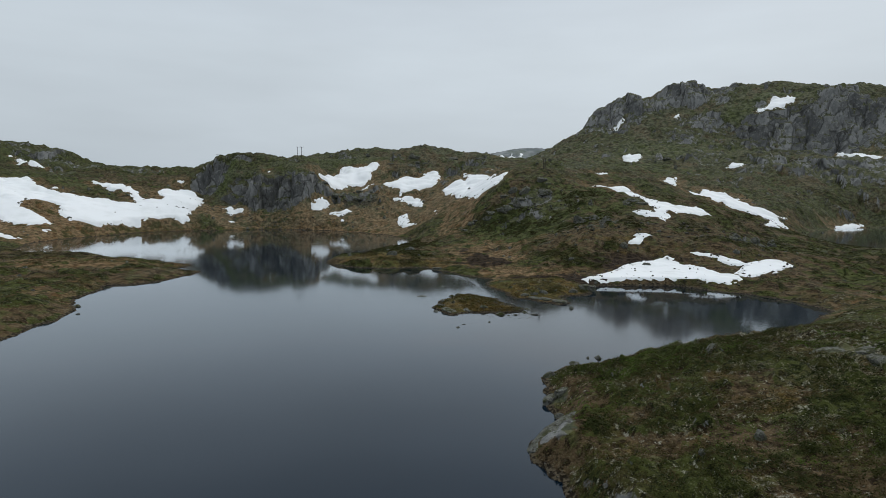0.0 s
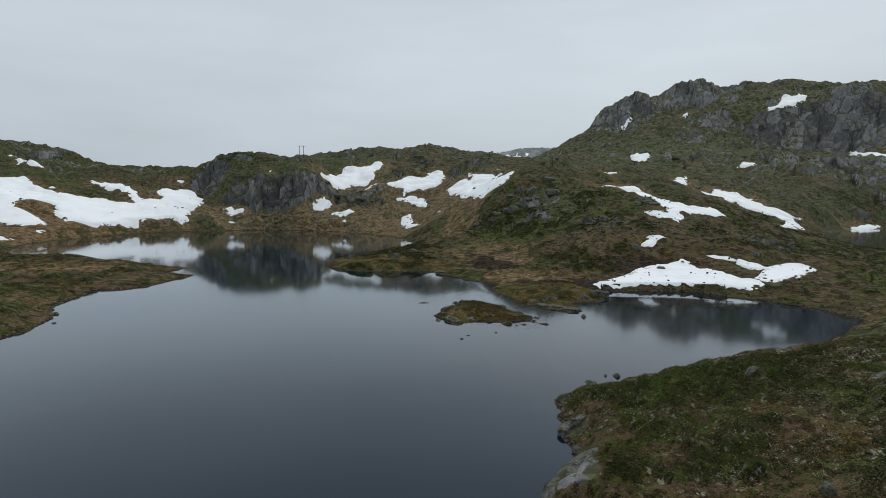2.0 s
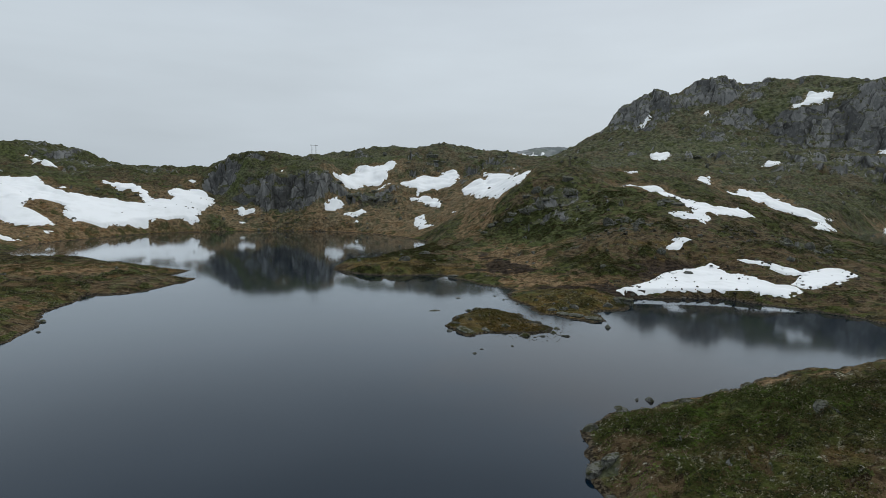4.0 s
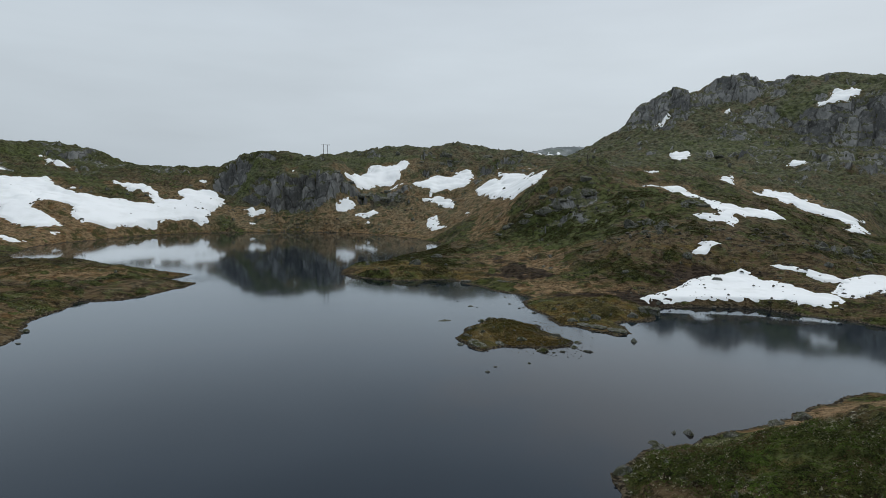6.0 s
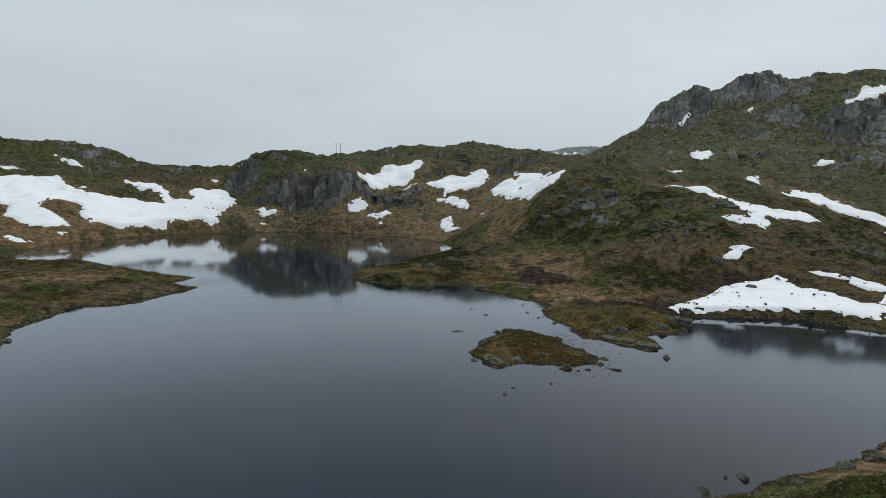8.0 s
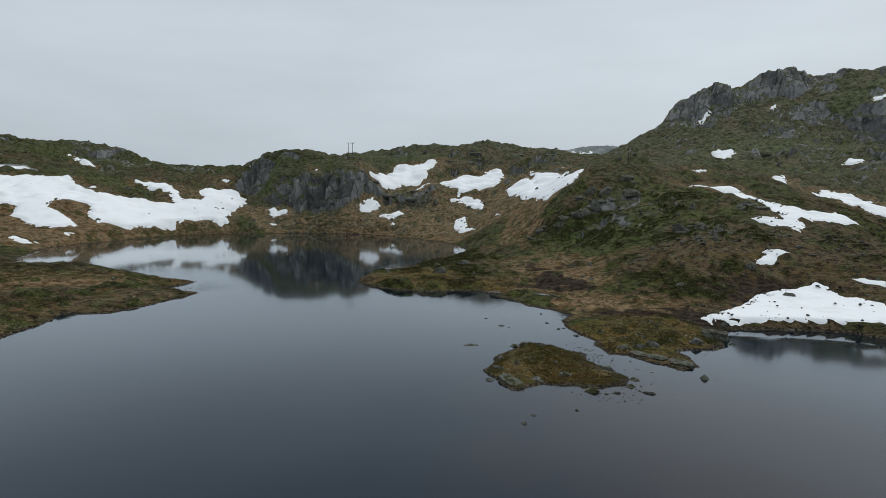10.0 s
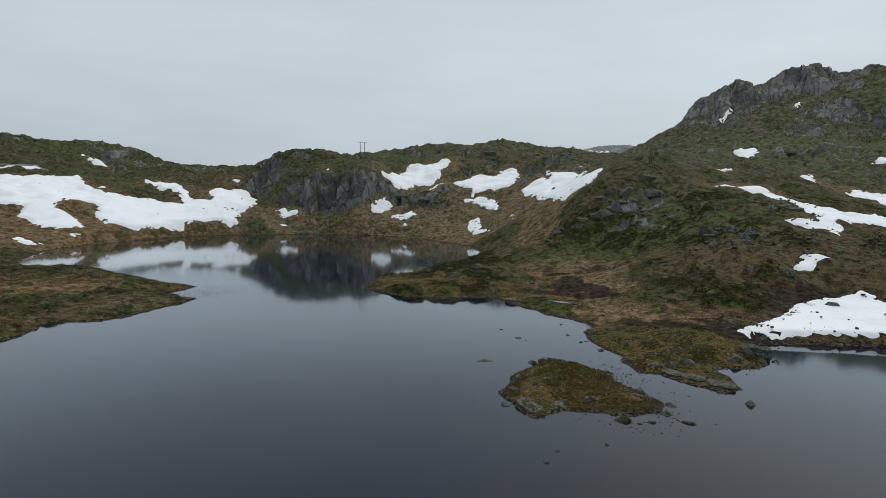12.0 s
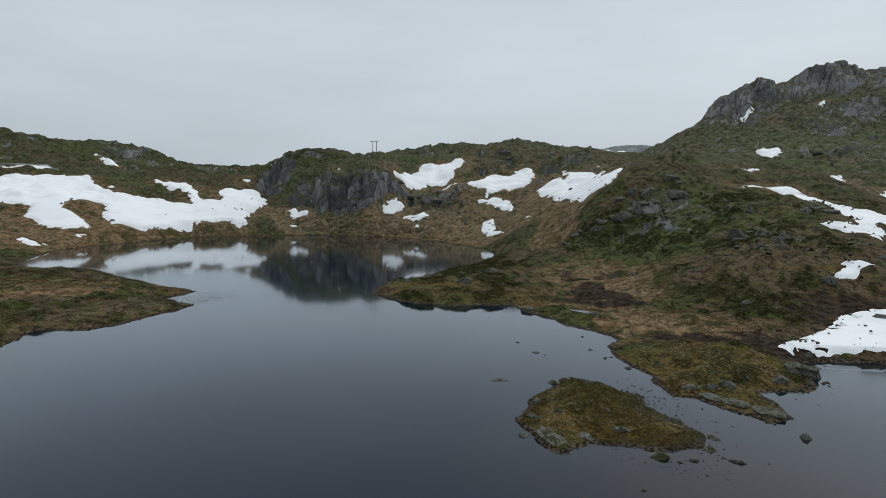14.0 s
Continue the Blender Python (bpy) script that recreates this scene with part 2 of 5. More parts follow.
def water_paint():
    p = Paint("lake_water", 0.10)
    p.bsdf.inputs["IOR"].default_value = 1.276
    p.bsdf.inputs["Specular IOR Level"].default_value = 0.5
    p.bsdf.inputs["Coat Weight"].default_value = 1.0
    p.bsdf.inputs["Coat IOR"].default_value = 1.16
    p.bsdf.inputs["Coat Roughness"].default_value = 0.07
    p.bsdf.inputs["Coat Tint"].default_value = (0.90, 0.955, 1.0, 1)
    c = p.mix(p.span(p.noise(45, 3), 0.4, 0.65), (0.0008, 0.0066, 0.0130), (0.0016, 0.0084, 0.0165))
    bed = p.n.new("ShaderNodeVectorMath")
    bed.operation = "DISTANCE"
    p.l.new(p.where, bed.inputs[0])
    bed.inputs[1].default_value = (20, 84, 0)
    # brown of the shallow bed and of pink cloud reflections, both in the colour
    shallow = p.span(p.sum(bed.outputs["Value"], p.sum(p.sum(p.noise(9, 4, 0.6), 0.5, "SUBTRACT"), 30.0, "MULTIPLY")), 8, 34, 0.85, 0.0)
    c = p.mix(shallow, c, (0.021, 0.013, 0.009))
    p.bump(p.sum(p.noise(0.7, 2, scale=(0.6, 1, 1)), p.noise(2.6, 2, scale=(0.5, 1, 1))), 0.012, 0.14)
    return p.done(c, p.span(p.noise(60, 3, scale=(0.4, 1, 1)), 0.4, 0.62, 0.05, 0.09))


def plain_paint(name, colour, rough, metal=0.0, grain=0.05):
    p = Paint(name, rough)
    p.bsdf.inputs["Metallic"].default_value = metal
    c = p.mix(p.span(p.noise(grain * 4, 3, scale=(1, 1, 0.1)), 0.4, 0.65), colour, tuple(v * 0.6 for v in colour))
    return p.done(c)


def leaf_paint(name, a, b, third):
    p = Paint(name, 0.9)
    p.bsdf.inputs["Specular IOR Level"].default_value = 0.05
    c = p.mix(p.sum(p.sum(p.island(), 0.45, "MULTIPLY"), p.sum(p.mask("tone"), 0.6, "MULTIPLY")), a, b)
    return p.done(p.mix(p.span(p.sum(p.noise(4.0, 4), p.sum(p.sum(p.mask("tone"), 0.5, "SUBTRACT"), 0.2, "MULTIPLY")), 0.50, 0.56), c, third))


def pebble_paint():
    p = Paint("wet_pebbles", 0.7)
    p.bsdf.inputs["Specular IOR Level"].default_value = 0.2
    c = p.mix(p.island(), (0.016, 0.014, 0.011), (0.092, 0.086, 0.072))
    return p.done(p.mix(p.span(p.noise(0.5, 4, 0.7), 0.5, 0.62), c, (0.040, 0.040, 0.020)))


PEBBLE = pebble_paint()
HEATH, BANK_HEATH, HIGH_HEATH = ground_paint("lake_heath", 1.4), ground_paint("bank_heath", 0.6), ground_paint("mountain_heath", 3.2)
RIDGE = ridge_paint()
STONE, SNOW, WATER = stone_paint(), snow_paint(), water_paint()
WOOD = plain_paint("tarred_pole_wood", (0.050, 0.042, 0.036), 0.85)
PORCELAIN = plain_paint("brown_glazed_porcelain", (0.10, 0.06, 0.04), 0.3)
STEEL = plain_paint("galvanised_steel", (0.42, 0.43, 0.44), 0.5, 0.7)
SHRUB = leaf_paint("dwarf_shrub_leaves", (0.007, 0.008, 0.003), (0.104, 0.106, 0.031), (0.074, 0.053, 0.025))
FAR_SHRUB = leaf_paint("windswept_heath_leaves", (0.014, 0.017, 0.006), (0.064, 0.072, 0.021), (0.050, 0.042, 0.018))
MOSS_LEAF = leaf_paint("russet_moss_shoots", (0.030, 0.023, 0.007), (0.120, 0.086, 0.022), (0.056, 0.056, 0.016))
BILBERRY = leaf_paint("bilberry_leaves", (0.034, 0.058, 0.010), (0.100, 0.146, 0.028), (0.054, 0.070, 0.018))
JUNIPER = leaf_paint("juniper_needles", (0.008, 0.012, 0.004), (0.056, 0.066, 0.018), (0.030, 0.037, 0.011))
LICHEN = leaf_paint("reindeer_lichen", (0.15, 0.14, 0.10), (0.42, 0.39, 0.30), (0.20, 0.17, 0.11))
REED = leaf_paint("dark_reeds", (0.021, 0.018, 0.013), (0.056, 0.046, 0.029), (0.028, 0.026, 0.016))
SEDGE = leaf_paint("dry_sedge_blades", (0.046, 0.030, 0.014), (0.128, 0.084, 0.040), (0.046, 0.042, 0.016))


# ---- lie of the land: the lake's shores, in plan ----
NEAR_BANK = [(14, 10), (11, 22), (9.2, 31.8), (9.2, 34.1), (7, 37.2), (6.8, 39.2), (8, 41.3), (9.3, 43.5), (10.9, 47.7), (10.6, 51.6), (11.9, 59.7),
    (16, 64.1), (18.6, 65.5), (23.6, 68.5), (31.9, 74), (40.2, 79.9), (52, 84.6), (58.1, 87.8), (66.4, 95), (75.5, 104.2)]
BAY_SHORE = [(76.1, 108.7), (73.7, 114.5), (69.4, 122.8), (63.6, 127.4), (56, 132.1), (44.8, 132.3), (35.5, 131), (33, 130)]
POINT_SHORE = [(32.6, 124.5), (31, 119.5), (28.9, 116.2), (23.6, 115), (24.8, 107.5), (21.7, 105.6), (18.6, 107.9), (16.9, 111.2), (13.6, 111.2), (11.9, 113.7),
    (11.6, 117.8), (9.9, 120.4), (8.5, 123.8), (7.9, 129.3), (9.8, 135.4), (2.6, 144.2), (-2.3, 148.7), (-7.3, 153.3), (-8.8, 158.5)]
SPIT_SHORE = [(-20, 154.5), (-28.7, 153.6), (-34.1, 157.5), (-39.9, 163.4), (-41, 167), (-39.4, 175.4), (-36.8, 181.6), (-33.3, 192.7), (-29.5, 206.7), (-25.8, 215.8), (-21, 240)]
FAR_SHORE = [(-21, 258), (-36, 279), (-55, 295), (-74, 303), (-103, 303), (-121, 292), (-139, 282), (-155, 265), (-160, 243), (-165.5, 222), (-165, 206), (-160, 195), (-151.7, 180), (-139, 166)]
LEFT_SHORE = [(-130, 167), (-117, 172), (-108, 166), (-95, 160), (-76.5, 153), (-78, 146.2), (-80.3, 145), (-69, 140.6), (-69, 134), (-70, 127), (-73.5, 119.2), (-79, 116.5),
    (-76, 104), (-75, 99), (-70.5, 93), (-68.4, 87), (-67, 82.5), (-66, 75), (-66, 68), (-72, 45), (-85, 20)]
BEHIND_SHORE = [(-90, -60), (-40, -120), (40, -120), (45, -40), (25, -5)]
ISLAND_SHORE = [(-3.6, 100.2), (-3.4, 101.7), (-3, 107.7), (-0.1, 113.3), (1.7, 115), (5, 113.5), (7.3, 111.2), (9.2, 110), (9.7, 106.5), (12.1, 104), (13.8, 101), (12.9, 98.3),
    (8, 96), (5.6, 96), (3.6, 96.7), (0.5, 94.2), (-0.5, 94.3), (-1.8, 96.6)]
LAKE = NEAR_BANK + BAY_SHORE + POINT_SHORE + SPIT_SHORE + FAR_SHORE + LEFT_SHORE + BEHIND_SHORE
TARN = [(150, 196), (146, 215), (158, 250), (185, 290), (225, 330), (262, 345), (300, 330), (300, 280), (240, 225), (180, 190)]
SLOPES = [(-10, 150), (110, 140), (420, 300), (600, 800), (-500, 800), (-520, 300), (-230, 300), (-140, 320), (-60, 300), (-10, 260)]
TARN_LEVEL = 5.0
# ---- outlines of the snow, in plan ----
SNOW_FIELDS = []
SNOW_FIELDS.append([(-259.3, 306.4), (-247.4, 303.8), (-226.8, 289.4), (-220.5, 284.1), (-213.8, 279.8), (-204.5, 277.2), (-194.1, 281.4), (-180.8, 283.9), (-171.4,
    288.4), (-178.7, 296.9), (-191.4, 304.0), (-204.9, 310.2), (-212.0, 315.1), (-209.3, 325.2), (-201.1, 325.6), (-184.2, 310.0), (-177.4, 301.8), (-168.6, 295.8),
    (-161.1, 298.1), (-171.3, 311.4), (-172.8, 327.1), (-165.5, 333.5), (-154.2, 323.9), (-149.2, 320.1)] + [(-143.4, 301.7), (-144.2, 295.2), (-142.2, 287.6), (-144.1,
    283.3), (-149.6, 281.2), (-155.1, 274.9), (-156.9, 270.3), (-156.8, 267.3), (-160.3, 261.3), (-163.0, 254.4), (-167.3, 246.4), (-172.1, 243.9), (-174.8, 240.2),
    (-180.6, 244.2), (-191.3, 256.4), (-197.5, 259.4), (-201.3, 255.3), (-199.2, 245.5), (-196.2, 240.2), (-188.7, 238.3), (-182.7, 237.0), (-175.1, 230.7), (-178.7,
    221.7), (-185.3, 221.0)] + [(-195.5, 226.2), (-202.5, 226.9), (-204.0, 232.0), (-206.0, 236.5), (-212.2, 237.3), (-220.8, 235.2), (-235.3, 233.5), (-282.8, 272.7),
    (-263.5, 273.2)])
SNOW_FIELDS.append([(-180.1, 204.7), (-177.8, 207.2), (-172.7, 206.6), (-169.1, 207.4), (-170.5, 202.3), (-175.7, 202.0)])
SNOW_FIELDS.append([(-173.0, 222.2), (-172.1, 225.1), (-170.2, 226.1), (-170.7, 222.2)])
SNOW_FIELDS.append([(-214.8, 283.3), (-212.5, 286.3), (-210.3, 284.2), (-211.9, 280.5)])
SNOW_FIELDS.append([(-352.6, 430.9), (-349.2, 431.1), (-345.7, 428.9), (-347.9, 427.1)])
SNOW_FIELDS.append([(-343.3, 425.8), (-334.4, 422.7), (-278.4, 364.9), (-280.7, 360.7), (-302.1, 379.5)])
SNOW_FIELDS.append([(-176.8, 342.4), (-173.6, 344.5), (-171.1, 340.8), (-175.6, 341.3)])
SNOW_FIELDS.append([(-134.0, 311.9), (-130.6, 313.8), (-128.3, 311.4), (-124.3, 314.7), (-122.7, 312.1), (-125.9, 310.2), (-127.4, 305.7), (-131.5, 308.0)])
SNOW_FIELDS.append([(-127.5, 299.1), (-124.4, 301.4), (-123.7, 299.5), (-126.5, 297.3)])
SNOW_FIELDS.append([(-86.5, 341.9), (-83.1, 345.3), (-80.9, 387.1), (-69.8, 384.6), (-61.3, 388.5), (-55.2, 393.3), (-55.4, 383.4), (-58.0, 374.5), (-57.6, 365.1),
    (-62.3, 359.8), (-69.6, 354.9), (-74.4, 343.2), (-77.6, 336.9), (-83.0, 340.7)])
SNOW_FIELDS.append([(-61.5, 350.3), (-54.5, 362.0), (-53.0, 359.2), (-58.3, 346.3)])
SNOW_FIELDS.append([(-49.4, 351.7), (-41.1, 368.7), (-30.1, 371.8), (-21.7, 372.3), (-25.0, 381.1), (-13.4, 382.1), (-11.5, 361.3), (-14.1, 353.3), (-20.9, 347.4),
    (-29.7, 345.8), (-36.3, 341.2), (-35.7, 345.8), (-42.6, 349.5)])
SNOW_FIELDS.append([(-40.4, 337.2), (-30.9, 339.7), (-21.7, 333.3), (-18.2, 314.5), (-18.9, 304.8), (-24.1, 319.6), (-28.9, 326.2), (-35.4, 333.6), (-39.0, 334.8)])
SNOW_FIELDS.append([(-8.8, 335.5), (-3.1, 340.0), (2.1, 342.5), (6.5, 337.9), (4.0, 367.4), (7.5, 356.3), (17.9, 345.0), (25.7, 276.3), (18.8, 256.4), (13.3, 259.9),
    (10.5, 257), (6.1, 270.0), (-2.6, 300.6), (-6.6, 316.0)])
SNOW_FIELDS.append([(17.3, 356.4), (25.4, 353.4), (23.9, 352.1), (17.6, 354.9)])
SNOW_FIELDS.append([(27.9, 403.1), (31.6, 411.2), (131.0, 1382.8), (32.9, 406.7)])
SNOW_FIELDS.append([(35.6, 406.4), (150.3, 1380.6), (157.1, 1385.9), (41.6, 424.8)])
SNOW_FIELDS.append([(-32.1, 308.6), (-28.5, 307.5), (-25.7, 297.6), (-23.8, 289.6), (-18.1, 280.0), (-27.6, 288.7), (-32.1, 294.2)])
SNOW_FIELDS.append([(-86.2, 320.3), (-83.3, 324.7), (-78.9, 327.3), (-73.3, 324.9), (-77.4, 320.9), (-79.6, 316.1), (-83.5, 316.2)])
SNOW_FIELDS.append([(-73.9, 317.5), (-68.8, 319.6), (-64.1, 326.3), (-61.7, 321.1), (-66.3, 315.5), (-71.0, 314.5)])
SNOW_FIELDS.append([(-66.7, 309.7), (-64.1, 309.7), (-62.8, 306.3), (-66.0, 306.6)])
SNOW_FIELDS.append([(-12.9, 292.1), (-10.3, 287.2), (-9.1, 278.2), (-12.0, 285.1)])
SNOW_FIELDS.append([(62.6, 260.4), (69.4, 259.3), (77.1, 258.2), (78.8, 238.4), (80.9, 219.7), (84.4, 214.2), (94.5, 214.4), (95.9, 204.5), (90.0, 201.0), (81.6, 200.7),
    (78.9, 201.8), (76.5, 193.5), (72.6, 186.9), (69.3, 194.5), (65.1, 200.7), (67.7, 202.5), (72.2, 200.4), (75.4, 206.8), (73.1, 220.2), (72.5, 237.7), (68.3, 249.8)])
SNOW_FIELDS.append([(52.8, 165.3), (55.2, 170.5), (59.9, 171.5), (63.2, 169.6), (58.5, 167.1), (56, 164.3), (53.3, 163.9)])
SNOW_FIELDS.append([(115.7, 277.1), (146.3, 334.8), (156.4, 330.9), (161.1, 316.4), (149.3, 275.2), (156.1, 272.1), (155.5, 268.4), (176.2, 292.2), (153.0, 262.3),
    (158.3, 261.9), (132.6, 224.9), (125.6, 224.9), (143.2, 249.4), (135.1, 252.7), (125.2, 253.8), (122.6, 272.1)])
SNOW_FIELDS.append([(128.2, 346.1), (147.4, 378.4), (134.8, 342.1), (108.7, 283.6)])
SNOW_FIELDS.append([(68.3, 277.9), (72.4, 281.0), (77.0, 284.0), (70.3, 274.4)])
SNOW_FIELDS.append([(152.7, 525.3), (168.9, 553.6), (169.8, 522.0), (165.3, 502.7), (139.5, 462.7)])
SNOW_FIELDS.append([(211.0, 440.1), (218.6, 445.2), (227.6, 447.4), (218.0, 434.5), (212.8, 437.1)])
SNOW_FIELDS.append([(311.7, 605.2), (322.6, 603.2), (339.9, 622.2), (354.0, 618.7), (353.7, 605.5), (347.7, 596.2), (333.5, 591.0), (321.5, 595.3), (311.5, 592.2)])
SNOW_FIELDS.append([(180.0, 666.0), (188.5, 669.2), (200.6, 677.5), (189.5, 665.1)])
SNOW_FIELDS.append([(243.1, 648.8), (252.6, 657.5), (247.0, 647.3)])
SNOW_FIELDS.append([(347.5, 522.9), (346.7, 492.2), (339.9, 453.2), (326.8, 450.3), (333.6, 486.8)])
SNOW_FIELDS.append([(220.9, 329.6), (231.5, 334.5), (242.7, 346.4), (256.6, 351.3), (236.5, 331.0), (228.2, 329.5)])
SNOW_FIELDS.append([(29.7, 133), (35.3, 137.1), (41.4, 142.1), (46.9, 149.6), (51.3, 153.8), (58.7, 156.8), (62.3, 157.7), (64.1, 153.6), (67.4, 146.3), (69.9, 138.5),
    (72.1, 137.6), (79, 145.5), (75, 146.2), (70.1, 152.8), (67, 157.1), (71, 155.3), (77.1, 150.7), (79.8, 149.8), (80.4, 147.8), (86.7, 151.2), (94, 152.8),
    (96, 149.4), (89.3, 143.1), (81.2, 137.7)] + [(74.3, 134.1), (70.2, 130), (66.9, 128.8), (64.1, 131.5), (59.1, 133.6), (53.8, 134.2), (49.6, 134.2), (45, 133.5), (36, 131.3), (32, 132)])
SNOW_FIELDS.append([(35.5, 176.8), (37, 176.6), (36, 174.8)])
SNOW_FIELDS.append([(-283.3, 290.7), (-277.8, 295.3), (-279.8, 307.1), (-275.8, 316.3), (-272.6, 300.2), (-281.0, 288.7)])
SNOW_FIELDS.append([(-116.6, 336.7), (-114.5, 336.8), (-114.0, 332.9)])


# ---- heights of crests, slopes and feet ----
BANK_TOPS = [(18.4, 49, 3.5), (27.2, 49, 5.6), (23.6, 33, 4.4), (15, 40, 2.8), (14, 56, 1.6), (25, 60, 2.6), (16, 25, 3.5), (26.1, 56, 4.4), (36, 60,
    4.8), (41, 58, 6.2), (29.8, 42, 6.8), (60, 60, 7), (70, 30, 9), (30, 5, 6), (45, 20, 8)]
BAY_LAND = [(40, 73, 2), (58, 82, 2), (78, 92, 2), (100, 95, 3), (90, 115, 2), (110, 70, 6), (95, 60, 7), (130, 110, 4), (89, 139, 3.1), (110, 150,
    2.6), (112, 140, 1.1), (123, 175, 3.9), (94, 150, 3.9), (125, 190, 5.2)]
ISLAND_TOPS = [(-0.6, 100, 1.7), (0.6, 104, 1.5), (1.4, 98.4, 1.3), (4, 101, 0.7), (8, 100, 0.4), (-1, 97, 1.1), (5.5, 107, 0.5), (1.8, 110, 0.6), (10.5, 101, 0.3)]
SNOW_BANK = [(44, 136, 1.8), (57, 136, 1.9), (70, 129, 1.8), (36, 135, 1.5)]
SPIT_TOPS = [(-18.4, 158, 2.2), (-28, 165, 2), (-20, 172, 2.6), (-30, 178, 1.8), (-10, 166, 1.6), (17, 119, 1.4), (24, 120, 1.5), (16, 128, 1.2), (12,
    140, 0.9), (20, 135, 0.8), (5, 152, 0.9), (2, 165, 0.9), (-8, 185, 1.2), (-18, 195, 2), (-12, 220, 2), (12, 160, 1), (25, 145, 1.6)]
MIDDLE_HILL = [(28, 192, 6.4), (39, 190, 9.6), (12, 196, 2.6), (20, 184, 3.8), (39, 169, 8.4), (43, 184, 12.4), (28, 150, 2.4), (44, 143, 2.1), (60, 156, 3.1), (57, 168, 9.2), (64, 260, 26.3), (42, 264, 34.2),
    (18.6, 252, 25.6), (23, 236, 17.8), (26.5, 270, 32.5), (35, 285, 37.5), (46, 290, 39.9), (57, 295, 40.1), (70, 300, 38.8), (89, 300, 35.4),
    (107, 292, 29.6), (17, 214, 5.2), (30, 206, 9.5), (34, 230, 18.6), (54, 235, 23.6), (10.2, 180, 2), (20.7, 172, 3.6), (62, 205, 17.4), (90,
    250, 24.2), (97, 208, 16.2), (77, 195, 15), (89, 190, 12.4), (110, 195, 8.5)]
SNOW_GULLIES = [(142, 325, 25.1), (144, 270, 16.9), (142, 235, 10.7), (126, 300, 22.4), (128, 340, 30), (73, 160, 8.2), (78, 143, 4.3), (162, 250,
    7.7)]
CENTRE_SLOPE = [(-63, 385, 38.8), (-91, 372, 30.6), (-68, 350, 23.3), (-55, 362, 27.3), (-72, 335, 18), (-19.1, 380, 34.7), (-47, 352, 25.5), (-24.3,
    345, 22.3), (12.2, 330, 29.6), (26.4, 300, 31.7), (-5.7, 300, 19.5), (-26.6, 330, 15.4), (-29.7, 300, 7), (-19.5, 280, 5), (-79, 322, 13), (-67,
    312, 7), (-56, 325, 11.7), (-49, 302, 4.7), (-39, 292, 0.9), (-1.8, 240, 5.4), (-10.8, 278, 11), (6, 262, 17.4), (3, 212, 2.8), (8, 224, 5.5)]
CRAG_TOP = [(-163, 345, 32.6), (-160, 345, 36.2), (-149, 345, 41), (-135, 347, 44.1), (-121, 348, 40.9), (-104, 350, 41.9), (-90, 350, 39.7), (-145,
    335, 34), (-125, 338, 34.3), (-107, 336, 32.9), (-90, 338, 31.5), (-77, 336, 23.1), (-81, 350, 29.1), (-150, 375, 38.5), (-114, 385, 41.1), (-120,
    328, 28), (-104, 325, 29.2), (-89, 328, 30.5), (-80, 334, 27.4)]
CRAG_FOOT = [(-152, 318, 12.8), (-138, 318, 13), (-121, 317, 13), (-101, 317, 13.4), (-93, 313, 10.7), (-86, 323, 16.9), (-74, 330, 18), (-79, 314,
    9), (-128, 300, 4.9), (-105, 308, 4.3), (-79, 308, 3.8), (-163, 340, 21.5), (-158, 322, 18.3), (-183, 370, 30.1)]
BACK_RIDGE = [(-118, 430, 47.6), (-94, 440, 50.3), (-76, 440, 53.3), (-48, 430, 52.8), (-28.5, 430, 56.5), (-12.8, 420, 51.2), (20.8, 410, 48.2), (49,
    400, 44.9), (68, 385, 45.2), (-79, 410, 44.2), (-37, 400, 44.3), (-3.9, 395, 44.6), (18.9, 370, 41), (-120, 520, 42), (-20, 520, 44), (60, 500,
    42), (-60, 620, 30)]
LEFT_SLOPE = [(-254, 300, 25.1), (-227, 290, 23.3), (-202, 272, 17.7), (-193, 225, 6.2), (-178, 228, 7.5), (-194, 246, 14.1), (-200, 290, 19.2),
    (-175, 252, 9.1), (-172, 295, 15.1), (-164, 256, 5), (-167, 315, 19.8), (-152, 312, 18.4), (-143, 285, 5.3), (-185, 330, 21.2), (-209, 320, 24),
    (-265, 360, 31.1), (-260, 400, 33.4), (-212, 360, 27.2), (-205, 390, 29.1), (-169, 232, 2.6), (-173, 205, 2.2)]
LEFT_HILL = [(-400, 480, 57.9), (-385, 480, 58.1), (-363, 480, 56.9), (-336, 480, 48.3), (-309, 480, 37.9), (-315, 400, 37), (-292, 410, 35.3), (-429,
    420, 62.3), (-408, 420, 57.1), (-388, 420, 51.5), (-272, 300, 29.4), (-283, 290, 28.9), (-320, 370, 35.2), (-375, 380, 40.9), (-338, 420, 39.5),
    (-400, 300, 25), (-300, 200, 16), (-250, 160, 10), (-450, 380, 55)]
BEHIND_LEFT = [(-341, 530, 31.4), (-360, 530, 37.6), (-344, 530, 32.5), (-365, 525, 40.6), (-425, 470, 53.9), (-440, 460, 56.9)]
BEHIND_MOUNTAIN = [(90, 850, 55), (130, 850, 60), (185, 850, 85), (260, 850, 115), (350, 850, 120), (480, 800, 125)]
FAR_LOW = [(-444, 700, 42.8), (-386, 700, 45.8), (-372, 700, 41.8), (-332, 700, 44.6), (-261, 520, 38.2), (-327, 560, 37.6)]
LEFT_BANK = [(-100, 150, 1.6), (-120, 160, 1.8), (-90, 135, 1.5), (-85, 152, 1.2), (-100, 115, 1.8), (-90, 95, 2.2), (-120, 130, 2.6), (-85, 75, 2.6),
    (-110, 90, 4), (-145, 150, 3), (-160, 170, 3), (-150, 110, 6), (-185, 200, 5), (-130, 60, 7), (-110, 20, 7), (-180, 100, 9)]
